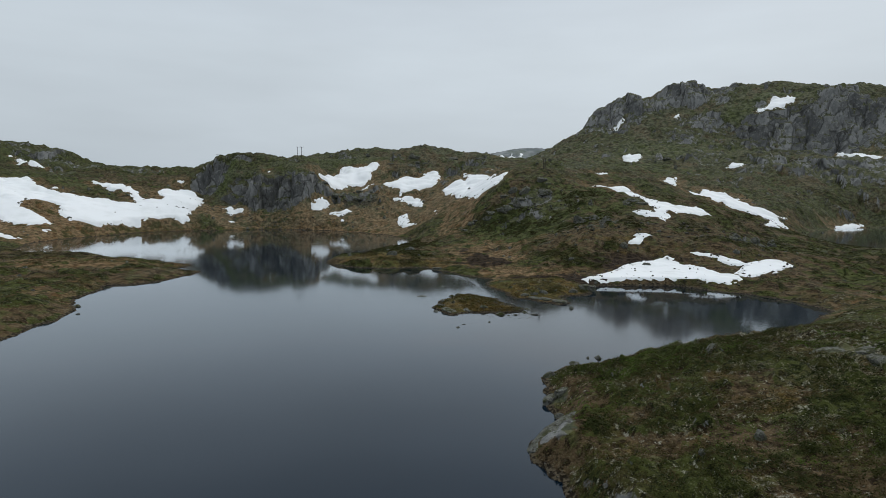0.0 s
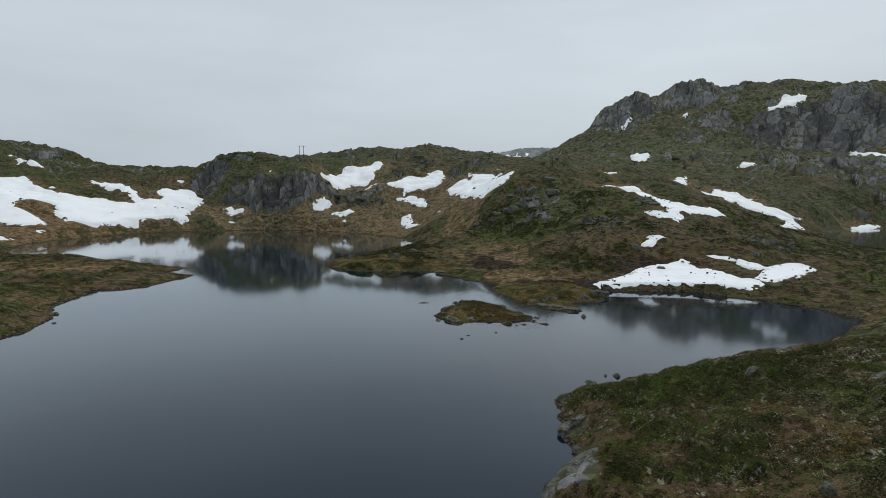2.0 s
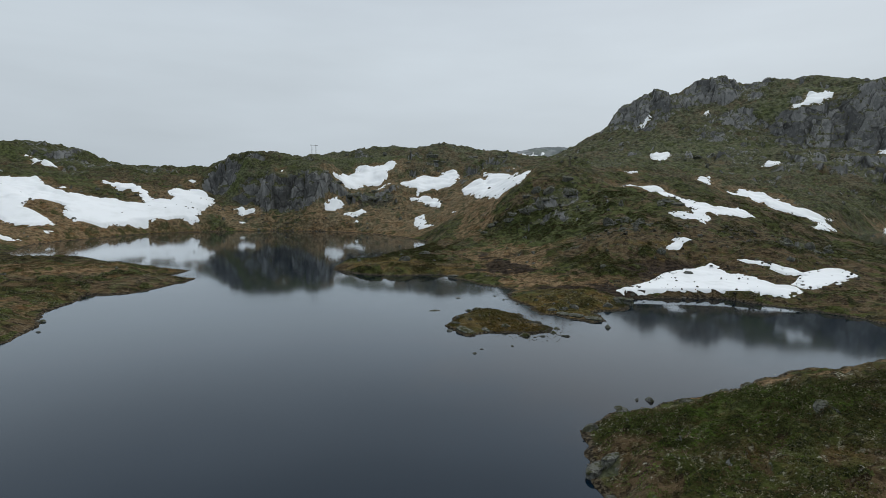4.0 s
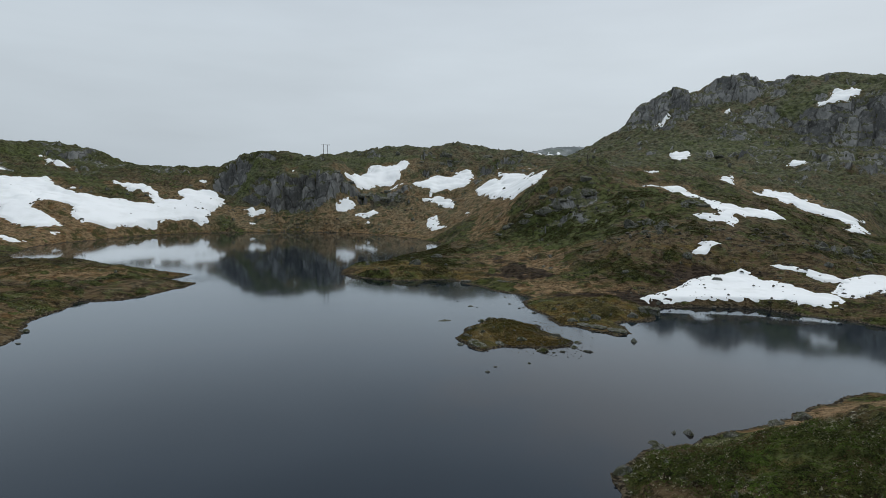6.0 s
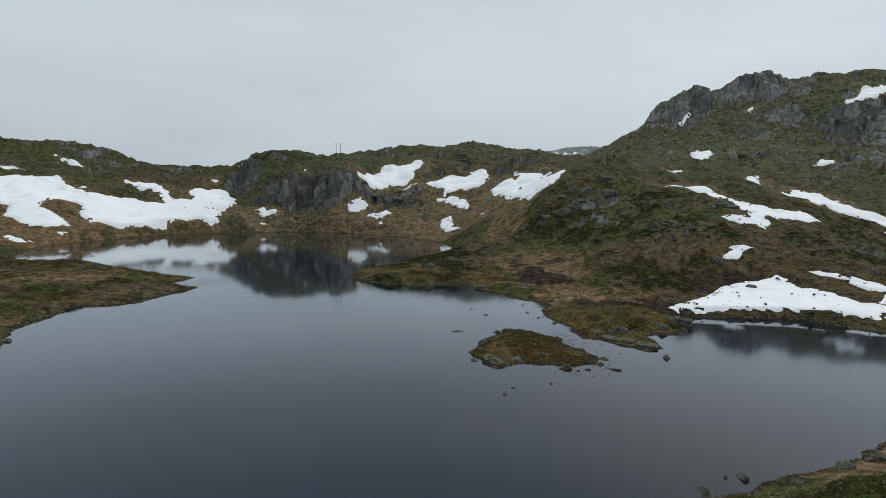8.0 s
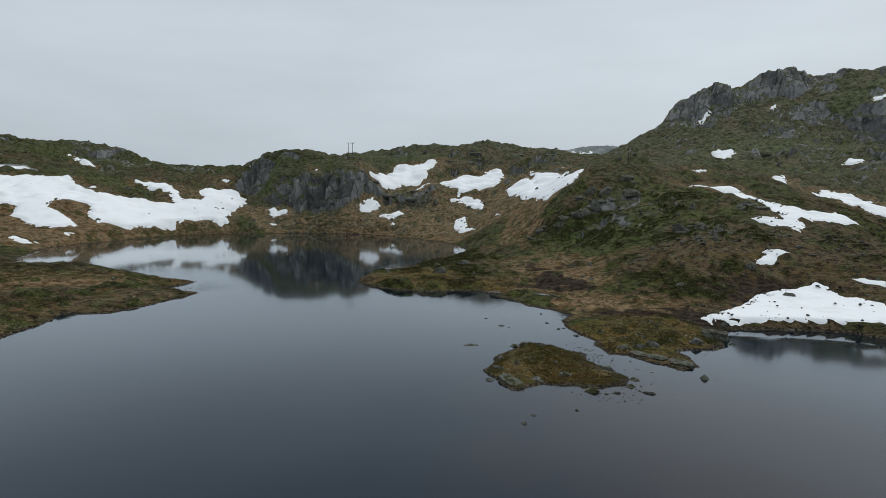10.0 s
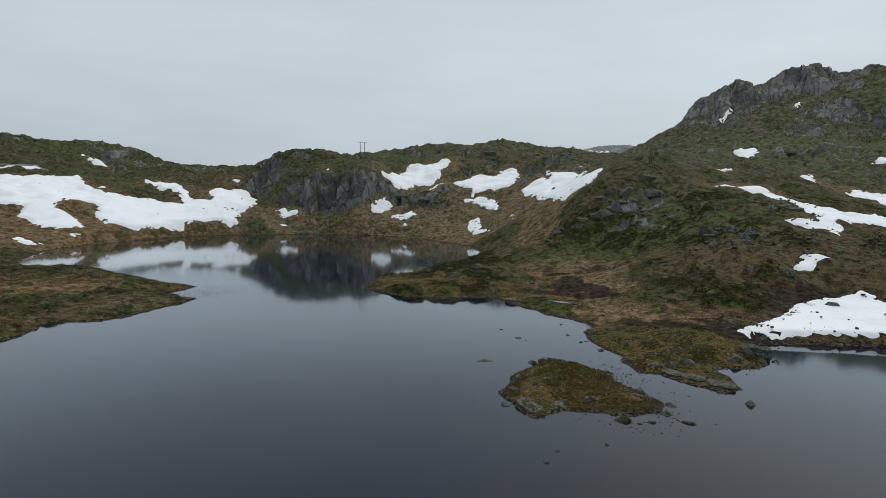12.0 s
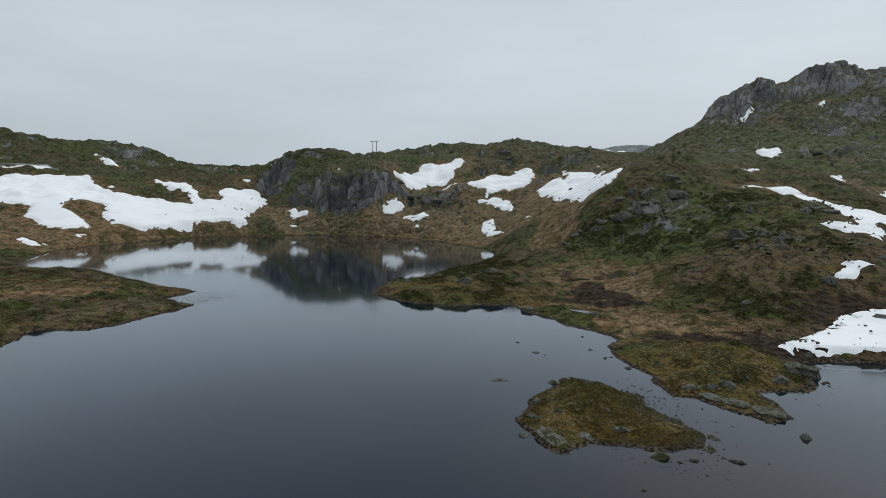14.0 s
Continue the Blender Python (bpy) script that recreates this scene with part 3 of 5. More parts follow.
MOUNTAIN_CREST = [(103, 760, 69.1), (129.1, 742, 83.9), (138.6, 735, 92.5), (147.4, 726, 96.6), (156.4, 718, 93.1), (161.7, 713, 123), (167.1, 707,
    118.2), (176.6, 705, 132.4), (186.8, 705, 132.5), (200.3, 705, 143.4), (217.4, 705, 145.5), (224.4, 705, 137.3), (234.5, 704, 135.7), (244.6, 705,
    141.8), (254.7, 705, 151), (264.8, 705, 162.9), (278.3, 705, 156.3), (295.5, 705, 164), (302, 703, 156.5), (309.3, 701, 146.2), (322.3, 695,
    152.7), (336.3, 690, 157.4), (359.9, 684, 154.9), (374.3, 681, 158.9), (383.6, 668, 152), (392.7, 650, 148.8), (394.5, 628, 133.6), (396.9, 591,
    138.4), (406.7, 572, 124), (442.7, 600, 136.1), (435, 600, 141)]
MOUNTAIN_FACE = [(191, 668, 103.9), (175, 630, 82), (218, 650, 106.6), (248, 645, 109.6), (162, 530, 56.7), (213, 580, 75.3), (274, 665, 125.4), (308,
    590, 109.1), (349, 605, 124.6), (287, 620, 107), (291, 600, 88.1), (268, 550, 66.6), (240, 590, 82.3), (200, 500, 56), (334, 575, 104.7), (319,
    545, 70.2), (368, 570, 123.7), (347, 530, 67.9), (396, 540, 113.9), (371, 500, 67.5), (288, 490, 56.8), (338, 480, 59.4)]
MOUNTAIN_FOOT = [(216, 440, 45.3), (259, 490, 58.8), (186, 420, 38.5), (290, 455, 52.5), (321, 430, 49.5), (185, 345, 25.9), (239, 370, 26.8), (279,
    370, 25.7), (214, 330, 14.8), (243, 320, 12.4), (138, 600, 66.9), (106, 620, 59.8), (420, 560, 118), (480, 480, 110), (440, 400, 60), (330, 330,
    25), (400, 250, 20), (250, 200, 10), (250, 100, 12), (500, 650, 140)]
VALLEY = [(73, 480, 49), (107, 460, 49.9), (126, 430, 43), (150, 400, 36.5), (242, 345, 7.4), (265, 345, 6.8), (110, 390, 37)]
POND = [(252, 345, 5.2), (143, 235, 7.1)]
BEYOND = [(59, 1500, 120.5), (104, 1500, 125.6), (156, 1500, 139.7), (237, 1500, 139.5), (312, 1500, 123), (-500, 1500, 60), (700, 1500, 90), (-900,
    900, 60), (900, 800, 90), (0, 1000, 40), (-300, 950, 35), (-800, 400, 60), (900, 300, 60), (-600, 0, 40), (600, 0, 40), (0, -300, 15), (-300,
    -200, 20), (300, -200, 20), (0, -1200, 40), (-1500, -200, 60), (1500, -200, 60), (0, 2000, 110)]
LAND = (BANK_TOPS + BAY_LAND + ISLAND_TOPS + SNOW_BANK + SPIT_TOPS + MIDDLE_HILL + SNOW_GULLIES + CENTRE_SLOPE + CRAG_TOP + CRAG_FOOT + BACK_RIDGE + LEFT_SLOPE + LEFT_HILL + BEHIND_LEFT + BEHIND_MOUNTAIN + FAR_LOW + LEFT_BANK + MOUNTAIN_CREST + MOUNTAIN_FACE + MOUNTAIN_FOOT + VALLEY + POND + BEYOND)


def lattice(ix, iy, seed):
    h = (ix * 374761393 + iy * 668265263 + seed * 974634777) & 0x7FFFFFFF
    h = ((h ^ (h >> 13)) * 1274126177) & 0x7FFFFFFF
    return ((h ^ (h >> 16)) & 0xFFFF) / 65535.0 * 2 - 1


def wave(x, y, size, seed=0):
    """Smooth noise from -1 to 1 with features about size metres wide."""
    u, v = x / size + 17.3 * seed, y / size - 9.1 * seed
    i, j = np.floor(u).astype(np.int64), np.floor(v).astype(np.int64)
    u, v = u - i, v - j
    u, v = u * u * u * (u * (u * 6 - 15) + 10), v * v * v * (v * (v * 6 - 15) + 10)
    a, b = lattice(i, j, seed), lattice(i + 1, j, seed)
    c, d = lattice(i, j + 1, seed), lattice(i + 1, j + 1, seed)
    return (a * (1 - u) + b * u) * (1 - v) + (c * (1 - u) + d * u) * v


def rough(x, y, size, octaves, seed=0, gain=0.5):
    """Several waves, each half as wide."""
    total, weight = 0 * x, 1.0
    for k in range(octaves):
        c, s = math.cos(0.7 * k), math.sin(0.7 * k)
        total = total + weight * wave(c * x - s * y, s * x + c * y, size / 2 ** k, seed + k)
        weight *= gain
    return total


def cell(x, y, size, seed):
    """Broken ground: a value from -1 to 1 for each irregular block, and the distance from its joints."""
    u, v = x / size, y / size
    i, j = np.floor(u).astype(np.int64), np.floor(v).astype(np.int64)
    first, second, value = np.full(u.shape, 9.0), np.full(u.shape, 9.0), np.zeros(u.shape)
    for di in (-1, 0, 1):
        for dj in (-1, 0, 1):
            a, b = i + di, j + dj
            d = (a + 0.5 + 0.42 * lattice(a, b, seed) - u) ** 2 + (b + 0.5 + 0.42 * lattice(a, b, seed + 1) - v) ** 2
            nearer = d < first
            second = np.where(nearer, first, np.minimum(second, d))
            value = np.where(nearer, lattice(a, b, seed + 2), value)
            first = np.where(nearer, d, first)
    return value, np.sqrt(second) - np.sqrt(first)


def mats(x, y):
    """1 where dwarf shrubs form dense raised mats, 0 on the litter and short sedge between them."""
    far = smooth(150, 500, np.hypot(x, y))
    wx, wy = x + 1.6 * wave(x, y, 4, 71), y + 1.6 * wave(x, y, 4, 72)
    m = rough(wx, wy, 6.5, 3, 73, 0.6) * (1 - 0.5 * far) + 0.8 * rough(x, y, 22, 2, 76) * (0.5 + 0.7 * far)
    return smooth(-0.16, 0.22, m + 0.08 + 0.42 * far + 0.24 * smooth(90, 60, y))


def smooth(a, b, v):
    t = np.clip((v - a) / (b - a), 0, 1)
    return t * t * (3 - 2 * t)


def inside(x, y, outline):
    """Distance to a closed outline, positive within it."""
    best, within = np.full(x.shape, 1e9), np.zeros(x.shape, bool)
    for (ax, ay), (bx, by) in zip(outline, outline[1:] + outline[:1]):
        dx, dy = bx - ax, by - ay
        t = np.clip(((x - ax) * dx + (y - ay) * dy) / (dx * dx + dy * dy + 1e-9), 0, 1)
        best = np.minimum(best, (x - ax - t * dx) ** 2 + (y - ay - t * dy) ** 2)
        if ay != by:
            within ^= ((ay > y) != (by > y)) & (x < ax + (y - ay) * dx / dy)
    return np.where(within, 1, -1) * np.sqrt(best)


def blob(x, y, cx, cy, rx, ry, turn=0):
    """1 in the middle of an oval, 0 at its rim and beyond."""
    c, s = math.cos(radians(turn)), math.sin(radians(turn))
    u, v = ((x - cx) * c + (y - cy) * s) / rx, ((y - cy) * c - (x - cx) * s) / ry
    return smooth(1.0, 0.35, np.sqrt(u * u + v * v))


KNOTS = np.array(LAND, float)
GAP = 7.0


def spread(dx, dy):
    return np.sqrt(dx * dx + dy * dy + GAP * GAP)


def knot_weights():
    n = len(KNOTS)
    m = np.zeros((n + 3, n + 3))
    m[:n, :n] = spread(KNOTS[:, None, 0] - KNOTS[None, :, 0], KNOTS[:, None, 1] - KNOTS[None, :, 1]) - np.eye(n) * 1.5
    m[:n, n], m[:n, n + 1], m[:n, n + 2] = 1, KNOTS[:, 0], KNOTS[:, 1]
    m[n:, :n] = m[:n, n:].T
    return np.linalg.solve(m, np.concatenate([KNOTS[:, 2], np.zeros(3)]))


WEIGHTS = knot_weights()


def swell(x, y):
    """The smooth lie of the land through the crests, slopes and feet."""
    z = WEIGHTS[-3] + WEIGHTS[-2] * x + WEIGHTS[-1] * y
    for (kx, ky, _), w in zip(KNOTS, WEIGHTS):
        z = z + w * spread(x - kx, y - ky)
    return z


def near_snow(x, y, reach=13.0):
    """1 beside the snow fields, falling off over a few metres."""
    close = np.zeros(x.shape)
    for outline in SNOW_FIELDS:
        pts = np.array(outline)
        (ax, ay), (bx, by) = pts.min(0) - reach - 1, pts.max(0) + reach + 1
        pick = (x > ax) & (x < bx) & (y > ay) & (y < by)
        if pick.any():
            close[pick] = np.maximum(close[pick], smooth(-reach, -0.1 * reach, inside(x[pick], y[pick], outline)))
    return close


def crags(x, y):
    """How rocky the ground is: the crag over the lake, the mountain's walls, ledges on the hills."""
    r = blob(x, y, -155, 337, 18, 20) + blob(x, y, -106, 324, 44, 15, 3) + blob(x, y, -80, 331, 15, 11) + blob(x, y, -135, 347, 12, 5) * 0.8
    r = np.maximum(r, blob(x, y, 365, 548, 165, 60, -22) + blob(x, y, 295, 425, 150, 62, -12) * 0.9)
    r = np.maximum(r, blob(x, y, 240, 695, 150, 46, 3) + blob(x, y, 255, 590, 120, 28, 0) * 0.6 + blob(x, y, 190, 500, 90, 30, 5) * 0.6)
    r = np.maximum(r, blob(x, y, 33, 236, 16, 10) * 0.7 + blob(x, y, 47, 180, 10, 6) * 0.6 + blob(x, y, 22, 222, 14, 5, 10) * 0.6)
    r = np.maximum(r, blob(x, y, 90, 172, 14, 8) * 0.7 + blob(x, y, -62, 338, 20, 7) * 0.8 + blob(x, y, -300, 430, 120, 34, -20) * 0.85)
    r = r * (1 - 0.95 * blob(x, y, -79, 317, 20, 12)) + blob(x, y, 37.5, 47.5, 7, 4.4, 10) * 0.62 + blob(x, y, 35, 31, 4, 3) * 0.5 + blob(x, y, 9.6, 40.5, 3.0, 5.0) + blob(x, y, 11.4, 51.2, 2.2, 2.6)
    hills = smooth(5, 35, inside(x, y, SLOPES))
    return np.clip(np.maximum(r, (0.45 + 0.4 * smooth(300, 400, y)) * hills * smooth(0.30, 0.62, rough(x, y, 24, 4, 55, 0.6))), 0, 1)


def shores(x, y):
    """Distance inland from the lake's rim (below 0: in the water), from the island's, and from the tarn's."""
    wx = x + 0.9 * wave(x, y, 5.5, 31) + 0.35 * wave(x, y, 1.7, 32)
    wy = y + 0.9 * wave(x, y, 5.5, 33) + 0.35 * wave(x, y, 1.7, 34)
    isle = inside(wx, wy, ISLAND_SHORE)
    return np.maximum(-inside(wx, wy, LAKE), isle), isle, -inside(wx, wy, TARN)


def ground(x, y, fine=True):
    """Height of the ground, and the masks: rock, distance inland, island."""
    x, y = np.asarray(x, float), np.asarray(y, float)
    inland, isle, off_tarn = shores(x, y)
    rock = crags(x, y)
    packed = near_snow(x, y, 5.0)
    rock = rock * (1 - 0.9 * packed)
    far = smooth(150, 500, np.hypot(x, y))
    ribs = rock * (smooth(70, 150, np.hypot(x, y)) + 0.7 * far)
    bare = rock > 0.03
    push, drop = 0 * x, 0 * x
    if bare.any():
        bx, by, grow = x[bare], y[bare], far[bare]
        jx, jy = bx + 1.2 * wave(bx, by, 5, 61), by + 1.2 * wave(bx, by, 5, 62)
        wide, seam = cell(jx, 0.42 * jy + 0.1 * jx, 6.5, 63)
        broad, cleft = cell(jx + 3, 0.42 * jy - 0.15 * jx, 17.0, 64)
        small, crack = cell(jx, 0.8 * jy, 3.0, 65)
        big = smooth(0.35, 0.75, grow)
        push[bare] = (2.0 * wide - 1.2 * smooth(0.16, 0.0, seam)) * (1 - 0.5 * big) + 0.5 * small + big * (5.0 * broad - 3.0 * smooth(0.14, 0.0, cleft))
        drop[bare] = 0.8 * wide + 0.45 * small - 0.5 * smooth(0.2, 0.0, crack) - 0.8 * smooth(0.14, 0.0, seam) + big * (2.0 * broad - 1.5 * smooth(0.10, 0.0, cleft))
    z = swell(x + ribs * 1.4 * rough(x, y, 9, 2, 23), y + ribs * (1.5 * rough(x, 0.5 * y, 8.0 + 0 * x, 3, 26, 0.55) + push))
    mat = mats(x, y) * (1 - 0.8 * rock) * (1 - packed)
    dry = smooth(2, 25, inland) * smooth(3, 20, off_tarn)
    z = z + dry * (0.6 + 0.9 * far) * rough(x, y, 26, 3, 3)
    if fine:
        z = z + smooth(0.5, 8, inland) * (0.26 + 0.5 * far) * rough(x, y, 4.6, 3, 8)
        close = smooth(150, 60, np.hypot(x - 8, y - 2))
        z = z + smooth(0.3, 3, inland) * close * (0.18 + 0.42 * mat) * (np.abs(rough(x, y, 2.2, 3, 12, 0.6)) - 0.3)
        z = z + smooth(0.3, 3, inland) * (1 - close) * (0.2 + 0.5 * mat + 0.15 * far) * (1 - 0.8 * packed) * (np.abs(rough(x, y, 6.0, 2, 14, 0.6)) - 0.3)
        z = z + smooth(0.8, 4, inland) * mat * (0.40 + 0.2 * far)
    z = z + dry * smooth(10, 60, inland) * (1.1 + 1.0 * far) * (np.abs(rough(x, y, 15, 3, 37, 0.55)) - 0.3)
    step = 5.0 + 2.5 * far
    level = z / step + 0.35 * wave(x, y, 40, 29)
    shelf = step * (np.floor(level) + smooth(0.3, 0.85, level - np.floor(level)) - level)
    z = z + 0.55 * rock * smooth(70, 150, np.hypot(x, y)) * shelf
    z = z + rock * (0.15 + 0.85 * smooth(70, 150, np.hypot(x, y))) * drop
    bank = np.where((x > 0) & (y < 56), 3.2, np.where((x > 34) & (x < 62) & (y > 118), 2.4, np.where((x < -25) & (x > -45) & (y < 175), 4.0, 8.0)))
    rim = 0.12 + 0.10 * np.minimum(inland, 4) + 0.10 * wave(x, y, 1.3, 41)
    t = smooth(0, 1, inland / bank)
    land = rim * (1 - t) + np.maximum(z, 0.35 + 0.25 * wave(x, y, 9, 44)) * t
    z = np.where(inland > 0, np.maximum(land, 0.05), np.maximum(-0.02 + 0.22 * inland, -0.45 - 0 * x))
    t = smooth(0, 14, off_tarn)
    near_tarn = (TARN_LEVEL + 0.3 + 0.05 * off_tarn) * (1 - t) + np.maximum(z, TARN_LEVEL + 0.4) * t
    z = np.where((off_tarn < 14) & (inland > 14), np.where(off_tarn > 0, near_tarn, TARN_LEVEL + np.maximum(0.2 * off_tarn, -2)), z)
    return z, rock, inland, isle
# ---- end of the lie of the land ----

# ---- building helpers ----
def from_arrays(name, verts, faces, material, flat=False):
    """A mesh from arrays of places and of triangles or quads."""
    me = bpy.data.meshes.new(name)
    verts, faces = np.asarray(verts, np.float32), np.asarray(faces, np.int32)
    k = faces.shape[1]
    me.vertices.add(len(verts))
    me.vertices.foreach_set("co", verts.ravel())
    me.loops.add(faces.size)
    me.loops.foreach_set("vertex_index", faces.ravel())
    me.polygons.add(len(faces))
    me.polygons.foreach_set("loop_start", np.arange(0, faces.size, k, dtype=np.int32))
    me.polygons.foreach_set("use_smooth", np.full(len(faces), not flat))
    me.update(calc_edges=True)
    me.materials.append(material)
    return me


def give(me, name, values):
    me.attributes.new(name, "FLOAT", "POINT").data.foreach_set("value", np.asarray(values, np.float32))


def part(name, bm, material, parent, label=""):
    me = bpy.data.meshes.new(name)
    bm.to_mesh(me)
    bm.free()
    me.materials.append(material)
    ob = new(name, me)
    ob.parent = parent
    return tagged(ob, label)


# ---- the ground: one sheet, finer towards the lake ----
def bogs(x, y):
    """Where brown sedge grows: the flats behind the spit, the lake's rims, the melt-water slopes."""
    s = blob(x, y, 8, 180, 26, 62, 8) * 0.8 + blob(x, y, 20, 130, 26, 26) * 0.55 + blob(x, y, -20, 310, 80, 60, 10) * 0.9
    s = s + blob(x, y, -95, 305, 80, 18) * 0.8 + blob(x, y, -100, 140, 38, 20, 20) * 0.75 + blob(x, y, -185, 215, 50, 70) * 0.7
    s = s + blob(x, y, 85, 108, 30, 22) * 0.6 + blob(x, y, 45, 78, 30, 8, 33) * 0.7 + blob(x, y, 30, 69.5, 16, 4.5, 32) * 0.6 + blob(x, y, 120, 330, 60, 60) * 0.35
    s = s + blob(x, y, 65, 150, 45, 24) * 0.15 + blob(x, y, -50, 360, 70, 50) * 0.3
    s = s + blob(x, y, 200, 320, 70, 40) * 0.4 + blob(x, y, -85, 98, 26, 34) * 0.5
    s = s + blob(x, y, 12, 178, 16, 44, -6) * 0.5 + blob(x, y, 26, 188, 18, 7, 12) * 0.6 + blob(x, y, 22, 144, 20, 8, -10) * 0.4 + blob(x, y, 1, 252, 16, 40, -12) * 0.9 + blob(x, y, -14, 156.5, 24, 4, -8) * 0.9
    return np.clip(s * (1 - 0.3 * smooth(235, 205, y) * smooth(100, 120, y) * smooth(-30, -10, x)), 0, 1)


def greens(x, y):
    """Where fresh grass and bilberry grow on sheltered slopes."""
    g = blob(x, y, 19, 206, 26, 34, -10) + blob(x, y, 32, 158, 16, 9) * 0.3 + blob(x, y, -141, 334, 8, 18) + blob(x, y, 205, 560, 130, 60) * 0.6
    g = g + blob(x, y, 330, 620, 70, 34) * 0.8 + blob(x, y, -80, 400, 70, 16) * 0.7 + blob(x, y, -330, 430, 90, 40) * 0.7 + blob(x, y, -230, 305, 60, 22) * 0.6
    g = g + blob(x, y, 110, 140, 28, 22) * 0.6 + blob(x, y, -25, 170, 20, 16) * 0.6 + blob(x, y, 50, 225, 46, 50) * 0.55 + blob(x, y, 27, 56, 11, 6) * 0.9 + blob(x, y, 150, 430, 90, 40) * 0.5
    return np.clip(g, 0, 1)


def peats(x, y):
    creek = 9 + 5 * np.sin(y / 11.0) - 0.1 * (y - 175)
    ditch = smooth(3.4, 0.4, np.abs(x - creek + 1.5 * wave(x, y, 5, 92))) * smooth(150, 160, y) * smooth(222, 205, y)
    return np.clip(ditch * (0.55 + 0.5 * wave(x, y, 6, 91)) + blob(x, y, 45, 152, 17, 15) * 0.5 + blob(x, y, 9, 176, 9, 30, -10) * 0.35 + blob(x, y, 27, 137, 14, 8, 20) * 0.6 + blob(x, y, 6, 162, 16, 14) * 0.5 + blob(x, y, -60, 334, 22, 12) * 0.7 + blob(x, y, 23, 133, 13, 4.5, -16) * 0.9 + blob(x, y, 34, 133, 8, 5) * 0.9 + blob(x, y, 56, 152, 18, 10) * 0.6, 0, 1)


def mosses(x, y):
    """Where russet moss and short crowberry grow: the island, the points, the near bank."""
    m = blob(x, y, 4, 103, 18, 16) + blob(x, y, 20, 120, 20, 18) * 0.8 + blob(x, y, 22, 44, 30, 30) * 0.3
    return np.clip(m + blob(x, y, -18, 165, 30, 20) * 0.5 + blob(x, y, 45, 175, 40, 40) * 0.3, 0, 1)


def build_ground():
    ahead = np.linspace(-54, 56, 960)
    round_back = np.linspace(56, 306, 62)[1:-1]
    turn = np.radians(np.concatenate([ahead, round_back]))
    log_reach = np.linspace(math.log(11.0), math.log(2400), 4000)
    dense = 1 + 1.2 * ((log_reach > math.log(305)) & (log_reach < math.log(395))) + 1.6 * ((log_reach > math.log(500)) & (log_reach < math.log(790))) - 0.6 * (log_reach > math.log(900))
    along = np.cumsum(dense)
    reach = np.exp(np.interp(np.linspace(along[0], along[-1], 900), along, log_reach))
    r, a = np.meshgrid(reach, turn, indexing="ij")
    x, y = 8 + r * np.sin(a), 2 + r * np.cos(a)
    z, rock, inland, isle = ground(x.ravel(), y.ravel())
    x, y = x.ravel(), y.ravel()
    rows, cols = len(reach), len(turn)
    i, j = np.meshgrid(np.arange(rows - 1), np.arange(cols), indexing="ij")
    k = (j + 1) % cols
    faces = np.stack([i * cols + j, i * cols + k, (i + 1) * cols + k, (i + 1) * cols + j], -1).reshape(-1, 4)[:, ::-1]
    faces = faces[inland[faces].max(1) > -6]
    verts = np.stack([x, y, z], -1)
    snow = near_snow(x, y)
    sedge = np.clip(bogs(x, y) + snow * (0.22 + 0.43 * smooth(190, 260, y)) * (1 - 0.5 * rock), 0, 1)
    # painted haze grows with height and distance, less on the left slopes
    masks = (("rock", np.maximum(rock, 0.9 * smooth(1000, 1100, y))), ("sedge", sedge), ("peat", peats(x, y)), ("rim", smooth(1.1, 0.1, inland)), ("haze", np.maximum(smooth(16, 60, z), (0.2 * smooth(150, 190, y) + 0.5 * smooth(240, 320, y)) * smooth(0.3, 2, z)) * (1 - 0.55 * smooth(-110, -200, x))),
             ("wet", np.clip(blob(x, y, -112, 328, 90, 42), 0, 1)), ("lush", greens(x, y)), ("moss", mosses(x, y)), ("mat", mats(x, y) * (1 - 0.5 * snow)))
    middle = verts[faces].mean(1)
    fx, fy = middle[:, 0], middle[:, 1]
    height = (fy > 470 - 0.28 * fx) & (fx > 40) & (fy < 1000) & (fx < 800)
    near = (fx > 4) & (fx < 90) & (fy < 96 + 0.2 * fx) & (inland[faces].max(1) > -5)
    kinds = np.where(isle[faces].max(1) > -0.8, 1, np.where(height, 2, np.where(fy > 1000, 3, np.where(near, 4, 0))))
    for n, (name, label, category, paint) in enumerate((
            ("ground", "brown and green heath with sedge bogs round a mountain lake", "ground", HEATH),
            ("island", "small low island of moss and sedge with stony rim", "island", BANK_HEATH),
            ("mountain", "grey rock mountain with green ledges behind the lake", "mountain", HIGH_HEATH),
            ("backdrop_ridge", "distant grey-green ridge on the horizon", "ridge", RIDGE),
            ("bank", "hummocky near bank of heather, crowberry and lichen", "bank", BANK_HEATH))):
        mine = faces[kinds == n]
        used, flat = np.unique(mine, return_inverse=True)
        me = from_arrays(name, verts[used], flat.reshape(-1, 4), paint)
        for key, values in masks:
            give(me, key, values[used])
        tagged(new(name, me), label, category, kind="structure")


build_ground()


def sheet(name, ax, ay, bx, by, z):
    me = from_arrays(name, [(ax, ay, z), (bx, ay, z), (bx, by, z), (ax, by, z)], [(0, 1, 2, 3)], WATER)
    return new(name, me)


tagged(sheet("water", -240, -170, 120, 330, 0.0), "still dark lake water mirroring hills and overcast sky", "lake", kind="structure")
tagged(sheet("water_tarn", 140, 186, 305, 350, TARN_LEVEL), "small dark tarn below the mountain", "tarn", kind="structure")


